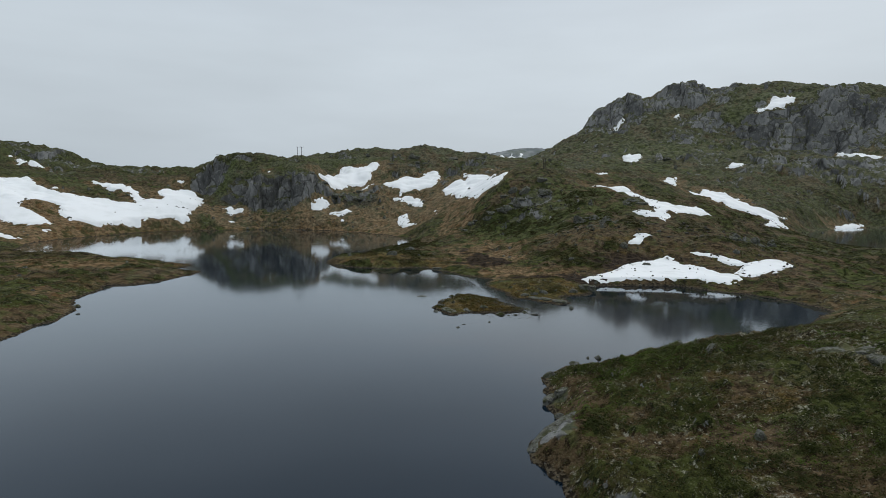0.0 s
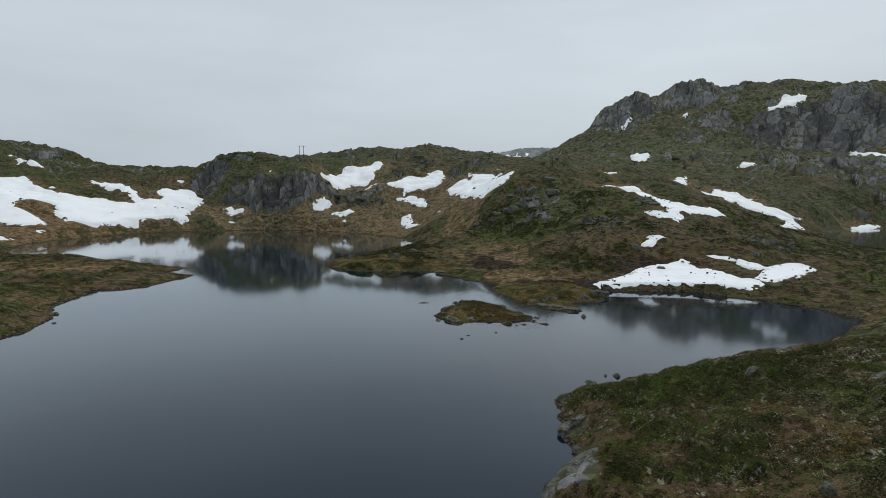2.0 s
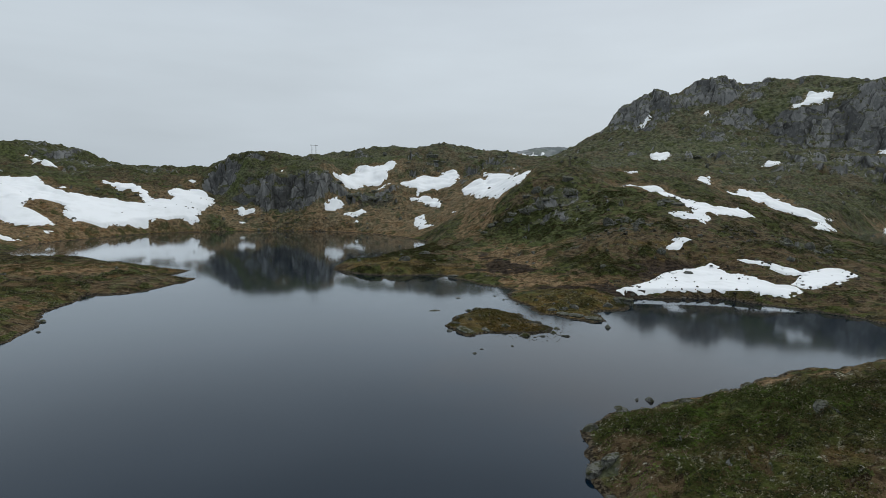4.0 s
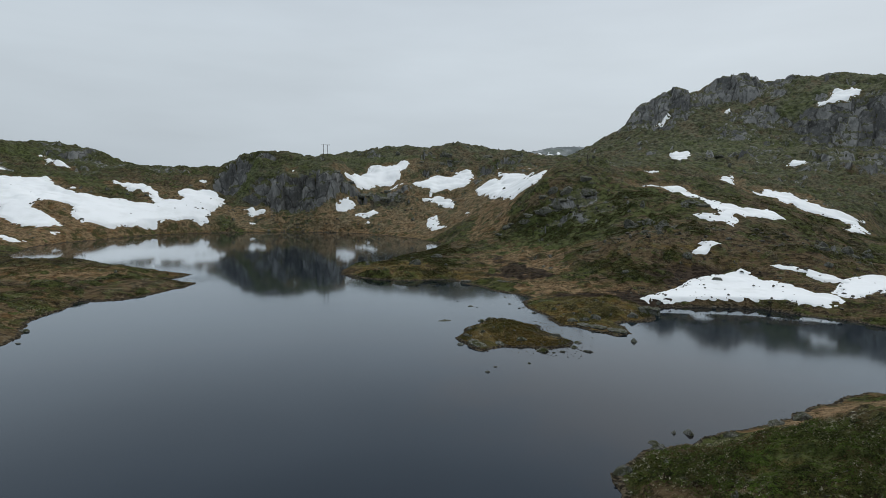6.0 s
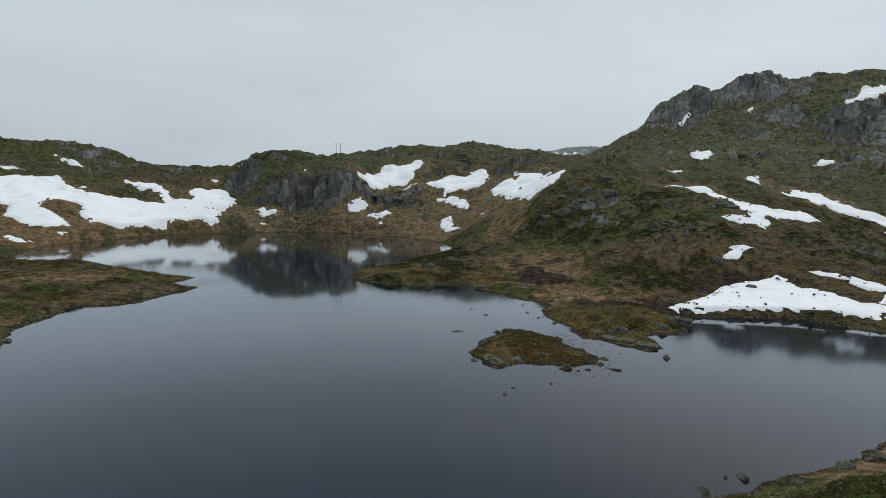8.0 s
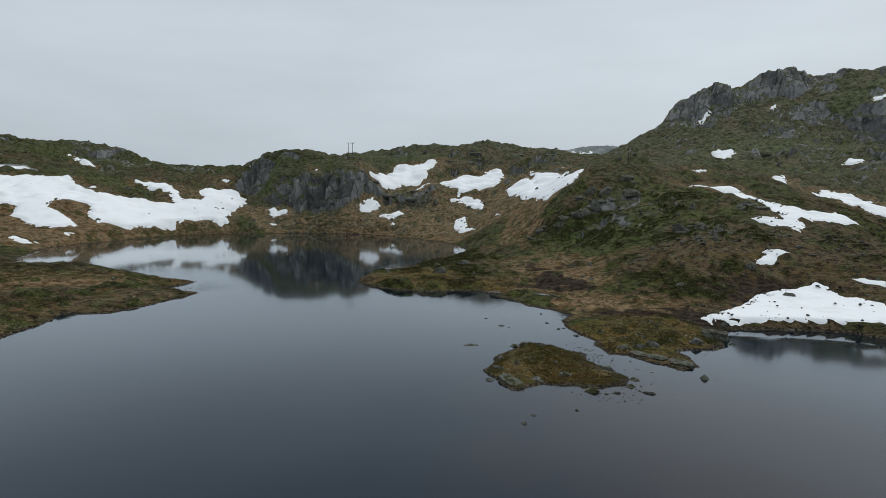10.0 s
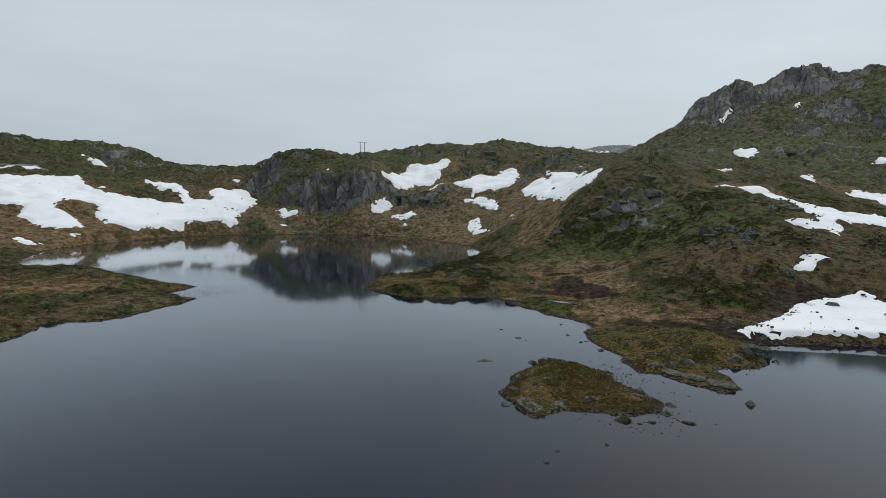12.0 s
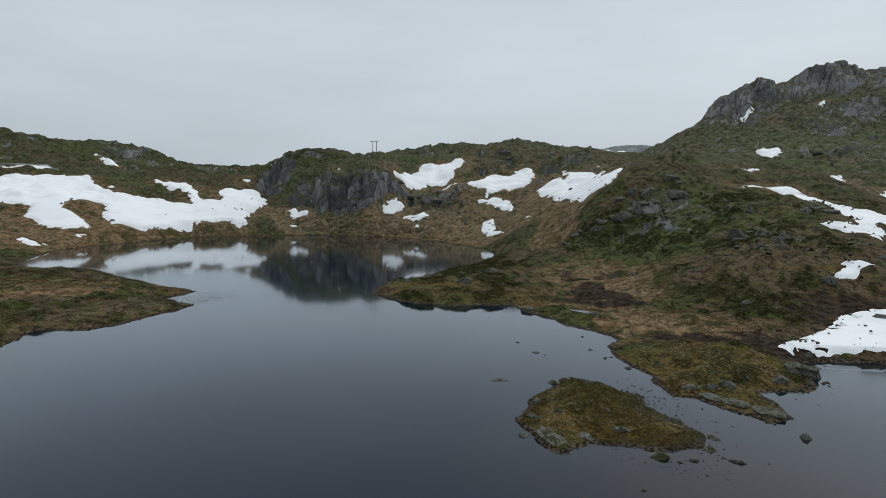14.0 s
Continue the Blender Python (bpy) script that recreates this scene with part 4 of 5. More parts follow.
# ---- snow left in hollows ----
def snow_field(outline, seed):
    pts = np.array(outline)
    away = float(np.hypot(*(pts.mean(0) - (0, 20))))
    step = min(max(away * 0.0021, 0.22), 1.4)
    (ax, ay), (bx, by) = pts.min(0) - 2, pts.max(0) + 2
    gx, gy = np.meshgrid(np.arange(ax, bx, step), np.arange(ay, by, step), indexing="ij")
    x, y = gx.ravel(), gy.ravel()
    w = 0.0030 * away
    d = inside(x + w * rough(x, y, 5 * w + 1.2, 3, 50, 0.6), y + w * rough(x, y, 5 * w + 1.2, 3, 60, 0.6), outline)
    spots = rough(x, y, 1.7, 2, 70 + seed) * smooth(4.0, 0.3, d)
    d = d - np.maximum(spots - 0.31, 0) * 8
    thick = smooth(-0.25, 1.2, d)
    z = np.maximum(ground(x, y)[0] - 0.14 + 0.30 * thick, ground(x, y, False)[0] - 0.3 + (0.52 + 1.2 * min(max((away - 200) / 300, 0), 1)) * thick)
    rows, cols = gx.shape
    i, j = np.meshgrid(np.arange(rows - 1), np.arange(cols - 1), indexing="ij")
    faces = np.stack([i * cols + j, (i + 1) * cols + j, (i + 1) * cols + j + 1, i * cols + j + 1], -1).reshape(-1, 4)
    faces = faces[d[faces].max(1) > -0.3 * step]
    verts = np.stack([x, y, z], -1)
    size = "large" if len(outline) > 20 else "small" if len(outline) < 7 else "broad"
    for piece in pieces(faces, len(x)):
        used, flat = np.unique(piece, return_inverse=True)
        me = from_arrays("snow_patch", verts[used], flat.reshape(-1, 4), SNOW)
        tagged(new("snow_patch", me), size + " patch of old white snow lying in a hollow", "snow patch", "snow patches")


def pieces(faces, count):
    """The connected pieces of a set of faces, without crumbs."""
    mark = np.arange(count)
    while True:
        low = mark[faces].min(1)
        after = mark.copy()
        for k in range(4):
            np.minimum.at(after, faces[:, k], low)
        after = after[after]
        if (after == mark).all():
            break
        mark = after
    names = mark[faces[:, 0]]
    return [faces[names == k] for k in np.unique(names) if (names == k).sum() > 12]


for n, outline in enumerate(SNOW_FIELDS):
    snow_field(outline, n)


# ---- stones ----
def stone_mesh(seed, detail=2):
    """An angular, weathered boulder about 2 m across."""
    rng = random.Random(seed)
    bm = bmesh.new()
    bmesh.ops.create_icosphere(bm, subdivisions=detail, radius=1.0)
    cuts = []
    for _ in range(11):
        d = Vector((rng.uniform(-1, 1), rng.uniform(-1, 1), rng.uniform(-0.3, 1))).normalized()
        cuts.append((d, rng.uniform(0.48, 0.82)))
    for v in bm.verts:
        for d, h in cuts:
            over = v.co.dot(d) - h
            if over > 0:
                v.co -= d * over
        v.co *= 1 + 0.14 * noise.noise(v.co * 1.7 + Vector((seed, 0, 0))) + 0.09 * noise.noise(v.co * 3.5)
    me = bpy.data.meshes.new("boulder")
    bm.to_mesh(me)
    bm.free()
    me.materials.append(STONE)
    return me


STONES = [stone_mesh(k) for k in range(12)]


def slab_mesh(seed):
    """A split slab of bedrock: flat top, sheer broken sides, cracked across."""
    rng = random.Random(seed)
    bm = bmesh.new()
    bmesh.ops.create_cube(bm, size=2.0)
    bmesh.ops.subdivide_edges(bm, edges=list(bm.edges), cuts=5, use_grid_fill=True)
    crack = rng.uniform(-0.4, 0.4)
    for v in bm.verts:
        c = v.co
        r = math.hypot(c.x, c.y)
        c.z -= 0.62 * (r / 1.2) ** 2.2 - 0.1 + 0.22 * c.y
        if r > 1.02:
            c.x, c.y = c.x / r * (1.02 + 0.25 * (r - 1.02)), c.y / r * (1.02 + 0.25 * (r - 1.02))
        if c.z > 0.2 and abs(c.x - crack) < 0.16:
            c.z -= 0.22
        k = Vector((seed * 3.1, 0, 0))
        v.co = c * (1 + 0.13 * noise.noise(c * 1.6 + k)) + 0.06 * noise.noise_vector(c * 3.5 + k)
    me = bpy.data.meshes.new("rock_slab")
    bm.to_mesh(me)
    bm.free()
    me.materials.append(STONE)
    return me


SLABS = [slab_mesh(k) for k in range(6)]


def height_at(x, y):
    return float(ground(np.array([x]), np.array([y]))[0][0])


def boulder(x, y, long, wide, tall, turn=0, tilt=0, label="", group="boulders on the slopes", n=0, slab=False, lie=False):
    """A boulder, or with lie a slab flush with the slope, of that length, width and height above the ground or, in the lake, above the water."""
    base = height_at(x, y)
    level = max(base, 0.0)
    low = base - 0.45 * tall - (0.15 if base > 0 else 0.02)
    top = level + tall
    half = (top - low) / 2
    ob = new("rock_slab", SLABS[n % len(SLABS)]) if slab else new("boulder", STONES[n % len(STONES)])
    wide_by, lift = (1.1, 1.05) if slab else (1.3, 1.18) if base > 0 else (1.75, 1.1)
    ob.matrix_world = pose(x, y, top - half, tilt, 0, turn) @ Matrix.Diagonal((long / 2 * wide_by, wide / 2 * wide_by, half * lift, 1))
    if lie:
        near = ground(np.array([x - 1.5, x + 1.5, x, x, x]), np.array([y, y, y - 1.5, y + 1.5, y]), False)[0]
        up = Vector(((near[0] - near[1]) / 3, (near[2] - near[3]) / 3, 1)).normalized()
        ob.matrix_world = Matrix.Translation((x, y, float(near[4]) - 0.25)) @ up.to_track_quat("Z", "Y").to_matrix().to_4x4() @ pose(0, 0, 0, 0, 0, turn) @ Matrix.Diagonal((long * 0.55, wide * 0.55, 0.5 + tall, 1))
    return tagged(ob, label or "grey lichened boulder sunk in the heath", "boulder", group)


IN_WATER = "grey stone standing in shallow lake water"
for n, (x, y, l, w, h, a) in enumerate([
        (-7.2, 111.9, 2.3, 1.1, 0.30, 15), (23.4, 102.6, 0.95, 0.8, 0.65, 0), (15.4, 95.8, 1.3, 0.6, 0.28, 0), (0.9, 84.3, 0.75, 0.4, 0.22, 10), (1.9, 86.6, 0.7, 0.35, 0.2, 20),
        (6.5, 88.8, 0.5, 0.3, 0.15, 0), (20.3, 68.5, 0.8, 0.75, 0.5, 0), (18.9, 68.3, 0.45, 0.4, 0.28, 30), (16.3, 65.9, 0.9, 0.6, 0.35, 10), (4.2, 136, 0.8, 0.5, 0.25, 0),
        (5.1, 128.7, 0.7, 0.5, 0.25, 0), (6.6, 124.9, 0.6, 0.45, 0.25, 40), (7.6, 125.6, 0.6, 0.4, 0.2, 0), (9.3, 121, 1.0, 0.6, 0.3, 0), (-5.8, 130.1, 0.7, 0.4, 0.15, 0),
        (-2.8, 125.1, 1.3, 0.6, 0.22, 0), (-1.6, 124.2, 0.5, 0.4, 0.15, 0), (-3.2, 96.7, 0.8, 0.6, 0.3, 0), (8.7, 95.3, 1.5, 0.9, 0.5, 20), (32.7, 120.6, 0.6, 0.5, 0.2, 0),
        (33.4, 121.3, 0.6, 0.4, 0.25, 0), (33.0, 119.8, 0.5, 0.4, 0.2, 0), (17.5, 103.7, 0.8, 0.4, 0.12, 0), (-66.5, 87.7, 0.7, 0.5, 0.25, 0), (-71, 94, 1.3, 0.9, 0.5, 0),
        (13.5, 97.8, 1.0, 0.8, 0.35, 0), (11.6, 95.2, 0.7, 0.5, 0.25, 30), (14.6, 100.4, 1.0, 0.7, 0.3, 10), (10.3, 94.4, 0.6, 0.4, 0.2, 0), (30.5, 71.6, 1.0, 0.5, 0.25, 30), (35.3, 131.4, 1.1, 0.8, 0.6, 0)]):
    boulder(x, y, l, w, h, a, 0, IN_WATER, "stones in the lake", n)
RIM = "pale grey lichened slab of rock at the waterline"
for n, (x, y, l, w, h, a, tilt) in enumerate([
        (2.4, 97.4, 1.9, 1.1, 0.35, -50, 4), (-0.3, 112.6, 1.0, 0.8, 0.4, 20, 0), (17.2, 111.4, 2.4, 1.5, 0.22, -46, 9), (19.4, 109.7, 2.6, 1.6, 0.30, -30, 10), (22.0, 107.9, 3.0, 1.9, 0.34, -28, 8),
        (31.4, 123.9, 3.8, 2.6, 1.0, -10, 0), (27, 118.5, 1.85, 1.5, 0.9, 0, 0), (19.6, 113.8, 1.6, 1.3, 0.9, 10, 0), (17.6, 113.8, 1.85, 1.1, 0.6, 0, 0), (15.4, 113.8, 1.5, 1.0, 0.55, 0, 0),
        (-5.2, 153.6, 2.6, 1.6, 0.5, -20, 4), (10.8, 51.2, 2.2, 1.2, 0.5, 62, -6), (12.3, 51.8, 2.2, 1.0, 0.4, 42, -6), (11.2, 47.0, 1.0, 0.8, 0.4, 20, 0),
        (10.6, 45.2, 0.8, 0.6, 0.3, 70, 0), (12.2, 59.6, 1.7, 1.0, 0.6, 20, 0), (16.2, 64.0, 1.6, 1.0, 0.5, 10, 0), (29.5, 71.2, 1.9, 1.2, 0.7, 30, 0), (33.0, 72.6, 1.8, 1.3, 0.8, 0, 0), (24, 67.6, 1.6, 0.9, 0.4, 20, 0),
        (11.2, 103.5, 1.8, 1.0, 0.5, 0, 0), (0.9, 113.6, 1.2, 0.9, 0.5, 0, 0), (-2.3, 105.0, 1.1, 0.9, 0.55, 0, 0), (3.5, 112.4, 1.6, 1.0, 0.6, 0, 0), (5.9, 98.8, 1.7, 0.8, 0.4, 5, 6), (-2.6, 100.3, 1.1, 0.8, 0.5, 0, 0)]):
    boulder(x, y, l, w, h, a, tilt, RIM, "rocks along the shore", n + 3, max(l, w) > 1.9)
island_slab = new("rock_slab", SLABS[4])
island_slab.matrix_world = pose(-0.5, 96.2, -0.05, 4, 9, -52) @ Matrix.Diagonal((2.2, 1.05, 0.62, 1))
tagged(island_slab, "rounded greenish slab of rock dipping off the island", "rock slab", "rocks along the shore")
bank_slab = new("rock_slab", SLABS[2])
bank_slab.matrix_world = pose(9.9, 41.6, 0.62, -6, -13, 46) @ Matrix.Diagonal((3.9, 1.4, 0.72, 1))
tagged(bank_slab, "long grey slab of rock sloping into the lake", "rock slab", "rocks along the shore")
for n, (x, y, l, w, h, a, tilt) in enumerate([
        (23.6, 33.0, 0.95, 0.8, 0.55, 20, 0), (27.8, 50.0, 1.3, 2.2, 0.75, 10, 20), (17.4, 51.4, 0.6, 0.5, 0.6, 0, 0), (13.6, 40.2, 0.5, 1.6, 0.35, 10, 0), (12.9, 42.4, 0.4, 1.2, 0.3, 5, 0), (20.5, 28.6, 0.6, 0.4, 0.25, 0, 0),
        (-20.2, 168, 3.0, 2.4, 1.5, 10, 0), (-16.4, 192, 3.4, 2.2, 1.5, 0, 0), (-34, 170, 1.6, 1.2, 0.9, 0, 0),
        (44.8, 197.1, 4.2, 2.6, 3.0, -40, 20), (52.2, 187.3, 3.6, 2.4, 2.2, 30, 10), (49.2, 192.2, 3.2, 2.4, 1.6, 0, 0), (50.4, 186, 2.4, 1.8, 1.4, 60, 0), (52.8, 188.7, 2.2, 1.6, 1.6, 20, 10),
        (52.7, 215.1, 2.0, 1.6, 2.4, 0, 0), (33.2, 151.4, 1.8, 1.4, 0.9, 0, 0), (30.5, 241.3, 5.5, 3.6, 3.0, 20, 0), (38.8, 238.6, 6.5, 4.2, 2.6, -10, 0), (24.7, 243.5, 4.0, 3.0, 2.4, 30, 0), (20.8, 231.9, 5.5, 3.0, 3.0, 10, 10),
        (25.7, 235.5, 4.5, 3.0, 3.2, -20, 0), (13.9, 230, 4.5, 1.8, 1.3, 10, 0), (7, 232.8, 4.2, 1.6, 1.2, 20, 0), (68.7, 214, 5.0, 2.4, 1.6, 15, 0), (48.4, 177.5, 1.5, 1.1, 1.2, 0, 0), (45.9, 183.9, 2.6, 1.2, 0.8, 0, 0),
        (100, 171, 3.2, 2.4, 2.2, 20, 0), (94.6, 170.6, 3.0, 2.2, 2.4, -20, 10), (89, 172, 2.6, 2.0, 1.8, 0, 0)]):
    boulder(x, y, l, w, h, a, tilt, "grey lichened outcrop boulder among dwarf shrubs", n=n + 5)


for n, (x, y, l, w, h, a, tilt) in enumerate([
        (37.6, 47.2, 5.4, 2.2, 0.14, 4, 2), (41.2, 46.2, 3.6, 2.0, 0.12, -8, 2), (33.4, 42.8, 2.2, 1.2, 0.16, 12, 4), (36.0, 44.6, 2.4, 1.0, 0.10, -4, 3), (39.4, 42.8, 3.0, 1.5, 0.14, 0, 2), (43.5, 43.8, 3.2, 1.8, 0.16, 10, 2)]):
    boulder(x, y, l, w, h, a, tilt, "flat pale bedrock slab bared on the near bank", "outcrops on the bank", n, True, True)


def scatter(count, cx, cy, rx, ry, turn, small, large, seed):
    """Boulders strewn over an oval of the slopes."""
    rng = random.Random(seed)
    done = 0
    for _ in range(count * 4):
        u, v = rng.uniform(-1, 1), rng.uniform(-1, 1)
        if u * u + v * v > 1 or done == count:
            continue
        c, s = math.cos(radians(turn)), math.sin(radians(turn))
        x, y = cx + u * rx * c - v * ry * s, cy + u * rx * s + v * ry * c
        if height_at(x, y) < 0.2:
            continue
        size = small * (large / small) ** (rng.random() ** 2)
        boulder(x, y, size, size * rng.uniform(0.55, 0.95), size * rng.uniform(0.3, 0.65), rng.uniform(0, 180), rng.uniform(-12, 12), n=rng.randrange(12))
        done += 1


for n, spot in enumerate([
        (26, 40, 190, 30, 40, 0, 0.8, 2.6), (18, 75, 165, 35, 18, 0, 0.7, 2.2), (22, -40, 320, 45, 28, 10, 1.0, 3.0), (22, -30, 415, 90, 18, 0, 1.5, 5.0), (14, -110, 302, 45, 8, 0, 1.0, 2.6),
        (16, -190, 250, 45, 50, 0, 1.2, 3.2), (14, 30, 285, 30, 25, 0, 1.2, 4.0), (10, -95, 120, 22, 40, 0, 0.5, 1.3), (12, 32, 45, 22, 24, 0, 0.3, 0.8), (16, 19, 119, 10, 9, 0, 0.4, 1.2),
        (8, -22, 172, 12, 14, 0, 0.6, 1.6), (16, 150, 320, 60, 60, 0, 1.5, 4.5), (14, 200, 480, 80, 50, 0, 2.0, 7.0), (12, 110, 150, 25, 40, 0, 0.7, 2.0), (26, 1.5, 104, 6, 9, 0, 0.3, 0.85)]):
    scatter(*spot, seed=100 + n)


def outcrop(count, cx, cy, rx, ry, turn, small, large, seed):
    """Ribs of bedrock breaking through the heath, all dipping the same way."""
    rng = random.Random(seed)
    for k in range(count):
        u, v = rng.gauss(0, 0.45), rng.gauss(0, 0.45)
        c, s = math.cos(radians(turn)), math.sin(radians(turn))
        x, y = cx + u * rx * c - v * ry * s, cy + u * rx * s + v * ry * c
        size = rng.uniform(small, large)
        boulder(x, y, size * 1.5, size * 0.8, size * rng.uniform(0.12, 0.34), turn + rng.uniform(-18, 18), rng.uniform(10, 28),
                "cracked grey rib of bedrock in the heath", "outcrops on the hill", rng.randrange(12), k % 3 == 0)


for n, spot in enumerate([(8, 22.6, 234.2, 13, 5, 12, 1.2, 3.4), (7, 30, 242.5, 13, 5, 20, 1.2, 3.6), (5, 17, 285, 9, 5, 30, 1.6, 3.5), (8, 45.3, 196.3, 4, 2.5, 20, 0.9, 2.4), (9, 51.3, 186.4, 5, 3, -20, 0.8, 2.2),
                          (6, 68, 212, 7, 3, 12, 1.4, 3.4), (6, 7.6, 232.3, 9, 3, 15, 0.8, 2.2), (6, 90.4, 171.9, 9, 4, 0, 1.0, 2.6), (10, -70, 336, 22, 7, 5, 2.0, 5.0), (9, -30, 400, 60, 10, 5, 2.5, 6.0)]):
    outcrop(*spot, seed=300 + n)


def strewn(name, places, small, large, seed, label, sink=0.35, lift=0.0, least=-9.0):
    """Countless small stones as one mesh."""
    rng = np.random.default_rng(seed)
    base = bpy.data.meshes.new("pebble_shape")
    bm = bmesh.new()
    bmesh.ops.create_icosphere(bm, subdivisions=1, radius=0.5)
    bmesh.ops.triangulate(bm, faces=bm.faces)
    bm.to_mesh(base)
    bm.free()
    v = np.array([p.co[:] for p in base.vertices])
    f = np.array([p.vertices[:] for p in base.polygons])
    bpy.data.meshes.remove(base)
    n = len(places)
    size = small * (large / small) ** (rng.random(n) ** 2.2)
    shape = size[:, None] * np.stack([np.ones(n), rng.uniform(0.5, 0.95, n), rng.uniform(0.4, 0.75, n)], -1)
    a = rng.uniform(0, 6.283, n)
    p = v[None] * rng.uniform(0.72, 1.25, (n, len(v), 1)) * shape[:, None]
    q = np.stack([p[..., 0] * np.cos(a)[:, None] - p[..., 1] * np.sin(a)[:, None], p[..., 0] * np.sin(a)[:, None] + p[..., 1] * np.cos(a)[:, None], p[..., 2]], -1)
    z = np.maximum(ground(places[:, 0], places[:, 1])[0], least) + shape[:, 2] * (0.5 - sink) + lift
    q += np.concatenate([places, z[:, None]], 1)[:, None]
    faces = (f[None] + (np.arange(n) * len(v))[:, None, None]).reshape(-1, 3)
    me = from_arrays(name, q.reshape(-1, 3), faces, PEBBLE, flat=True)
    tagged(new(name, me), label, "stones", kind="stuff")


def heap(count, cx, cy, rx, ry, seed):
    rng = np.random.default_rng(seed)
    return rng.normal(0, 0.5, (count, 2)) * (rx, ry) + (cx, cy)


def along_rim(count, box, low, high, seed):
    """Places within a box whose distance inland lies between low and high."""
    rng = np.random.default_rng(seed)
    p = np.stack([rng.uniform(box[0], box[1], count * 30), rng.uniform(box[2], box[3], count * 30)], -1)
    inland = shores(p[:, 0], p[:, 1])[0]
    return p[(inland > low) & (inland < high)][:count]


strewn("shore_stones", np.concatenate([
    along_rim(800, (-6, 36, 92, 136), -0.8, 0.9, 1), along_rim(900, (5, 17, 92, 108), -1.6, 2.6, 2), along_rim(420, (-45, 12, 136, 172), -0.5, 0.8, 3),
    along_rim(350, (5, 60, 28, 92), -0.5, 0.6, 4), along_rim(420, (-170, -20, 175, 306), -0.5, 1.5, 5), along_rim(220, (-82, -62, 60, 145), -0.4, 0.8, 6), along_rim(300, (28, 80, 95, 136), -0.4, 1.4, 7)]),
    0.07, 0.36, 1, "grey pebbles and cobbles along the lake's rim")


def snow_rim(count, seed):
    """Places about the edges of the snow, where meltwater leaves stones bare."""
    rng = np.random.default_rng(seed)
    out = []
    for outline in SNOW_FIELDS:
        pts = np.array(outline)
        span = np.hypot(*(pts - np.roll(pts, 1, 0)).T)
        k = int(min(span.sum() / 1.3, 260))
        i = rng.choice(len(pts), k, p=span / span.sum())
        t = rng.random((k, 1))
        out.append(pts[i] * t + np.roll(pts, 1, 0)[i] * (1 - t) + rng.normal(0, 1.3, (k, 2)))
    return np.concatenate(out)[:count]


strewn("shallows_stones", np.concatenate([heap(900, 10.0, 110, 4.0, 5, 51), heap(420, 9.5, 104.5, 3, 3.5, 52), heap(480, 9.5, 95, 7, 2.4, 53), heap(420, 13.2, 99, 3.2, 3.4, 54), heap(160, 26, 115.5, 5, 4, 55), heap(90, 33, 120.6, 3, 2, 56), heap(60, 18, 103, 9, 6, 57)]),
       0.07, 0.30, 12, "dark pebbles breaking the water between island and point", 0.28, 0.0, -0.05)


strewn("scree", np.concatenate([heap(40, 34, 137, 6, 4, 61), heap(18, 46, 144, 9, 6, 62), heap(5, 56, 136, 12, 6, 63)]), 0.25, 0.8, 13, "dark stones melting out of the snow by the bay", 0.1, 0.40)
strewn("scree", snow_rim(7000, 8), 0.22, 1.1, 9, "dark loose stones round the melting snow", 0.1, 0.22)


strewn("talus", np.concatenate([heap(420, -104, 306, 40, 7, 41), heap(260, -152, 298, 16, 20, 42), heap(160, -62, 328, 22, 14, 43), heap(120, 45, 178, 12, 10, 44), heap(160, 160, 262, 26, 40, 45),
    heap(140, 30, 228, 20, 14, 46), heap(220, 250, 360, 70, 30, 47), heap(120, 75, 175, 20, 12, 48)]), 0.3, 1.7, 10, "grey fallen stones at the foot of the rocks", 0.25)


# ---- low plants ----
def foliage(name, places, width, tall, leaves, leaf, material, label, seed, upright=0.0):
    """Clumps of small leaves or blades standing on the ground, as one mesh."""
    rng = np.random.default_rng(seed)
    n = len(places)
    scale = rng.uniform(0.55, 1.3, n)
    ang, rad = rng.uniform(0, 6.283, (n, leaves)), np.sqrt(rng.random((n, leaves)))
    off = np.stack([np.cos(ang) * rad * width, np.sin(ang) * rad * width], -1) * scale[:, None, None]
    lift = tall * scale[:, None] * (1 - 0.75 * rad ** 2) * rng.uniform(0.35, 1.0, (n, leaves))
    spot = places[:, None] + off
    flat = spot.reshape(-1, 2)
    z = ground(flat[:, 0], flat[:, 1])[0].reshape(n, leaves)
    middle = np.concatenate([spot, (z + lift)[..., None]], -1).reshape(-1, 1, 3)
    m = n * leaves
    d = rng.normal(0, 1, (m, 3, 3))
    d -= d.mean(1, keepdims=True)
    d[..., 2] *= 0.6
    size = leaf * rng.uniform(0.6, 1.4, (m, 1, 1))
    tri = middle + d * size * 0.6
    if upright:
        lean = rng.normal(0, 0.35, (m, 2)) * upright
        foot = np.concatenate([spot.reshape(-1, 2), z.reshape(-1, 1) - 0.05], -1)
        side = np.stack([np.cos(ang.ravel()), np.sin(ang.ravel()), 0 * ang.ravel()], -1) * leaf * 0.35
        tip = foot + np.concatenate([lean, upright * rng.uniform(0.5, 1.1, (m, 1))], -1)
        tri = np.stack([foot - side, foot + side, tip], 1)
    me = from_arrays(name, tri.reshape(-1, 3), np.arange(m * 3).reshape(-1, 3), material, flat=True)
    give(me, "tone", np.repeat(rng.random(n), leaves * 3))
    tagged(new(name, me), label, "plants", kind="stuff")


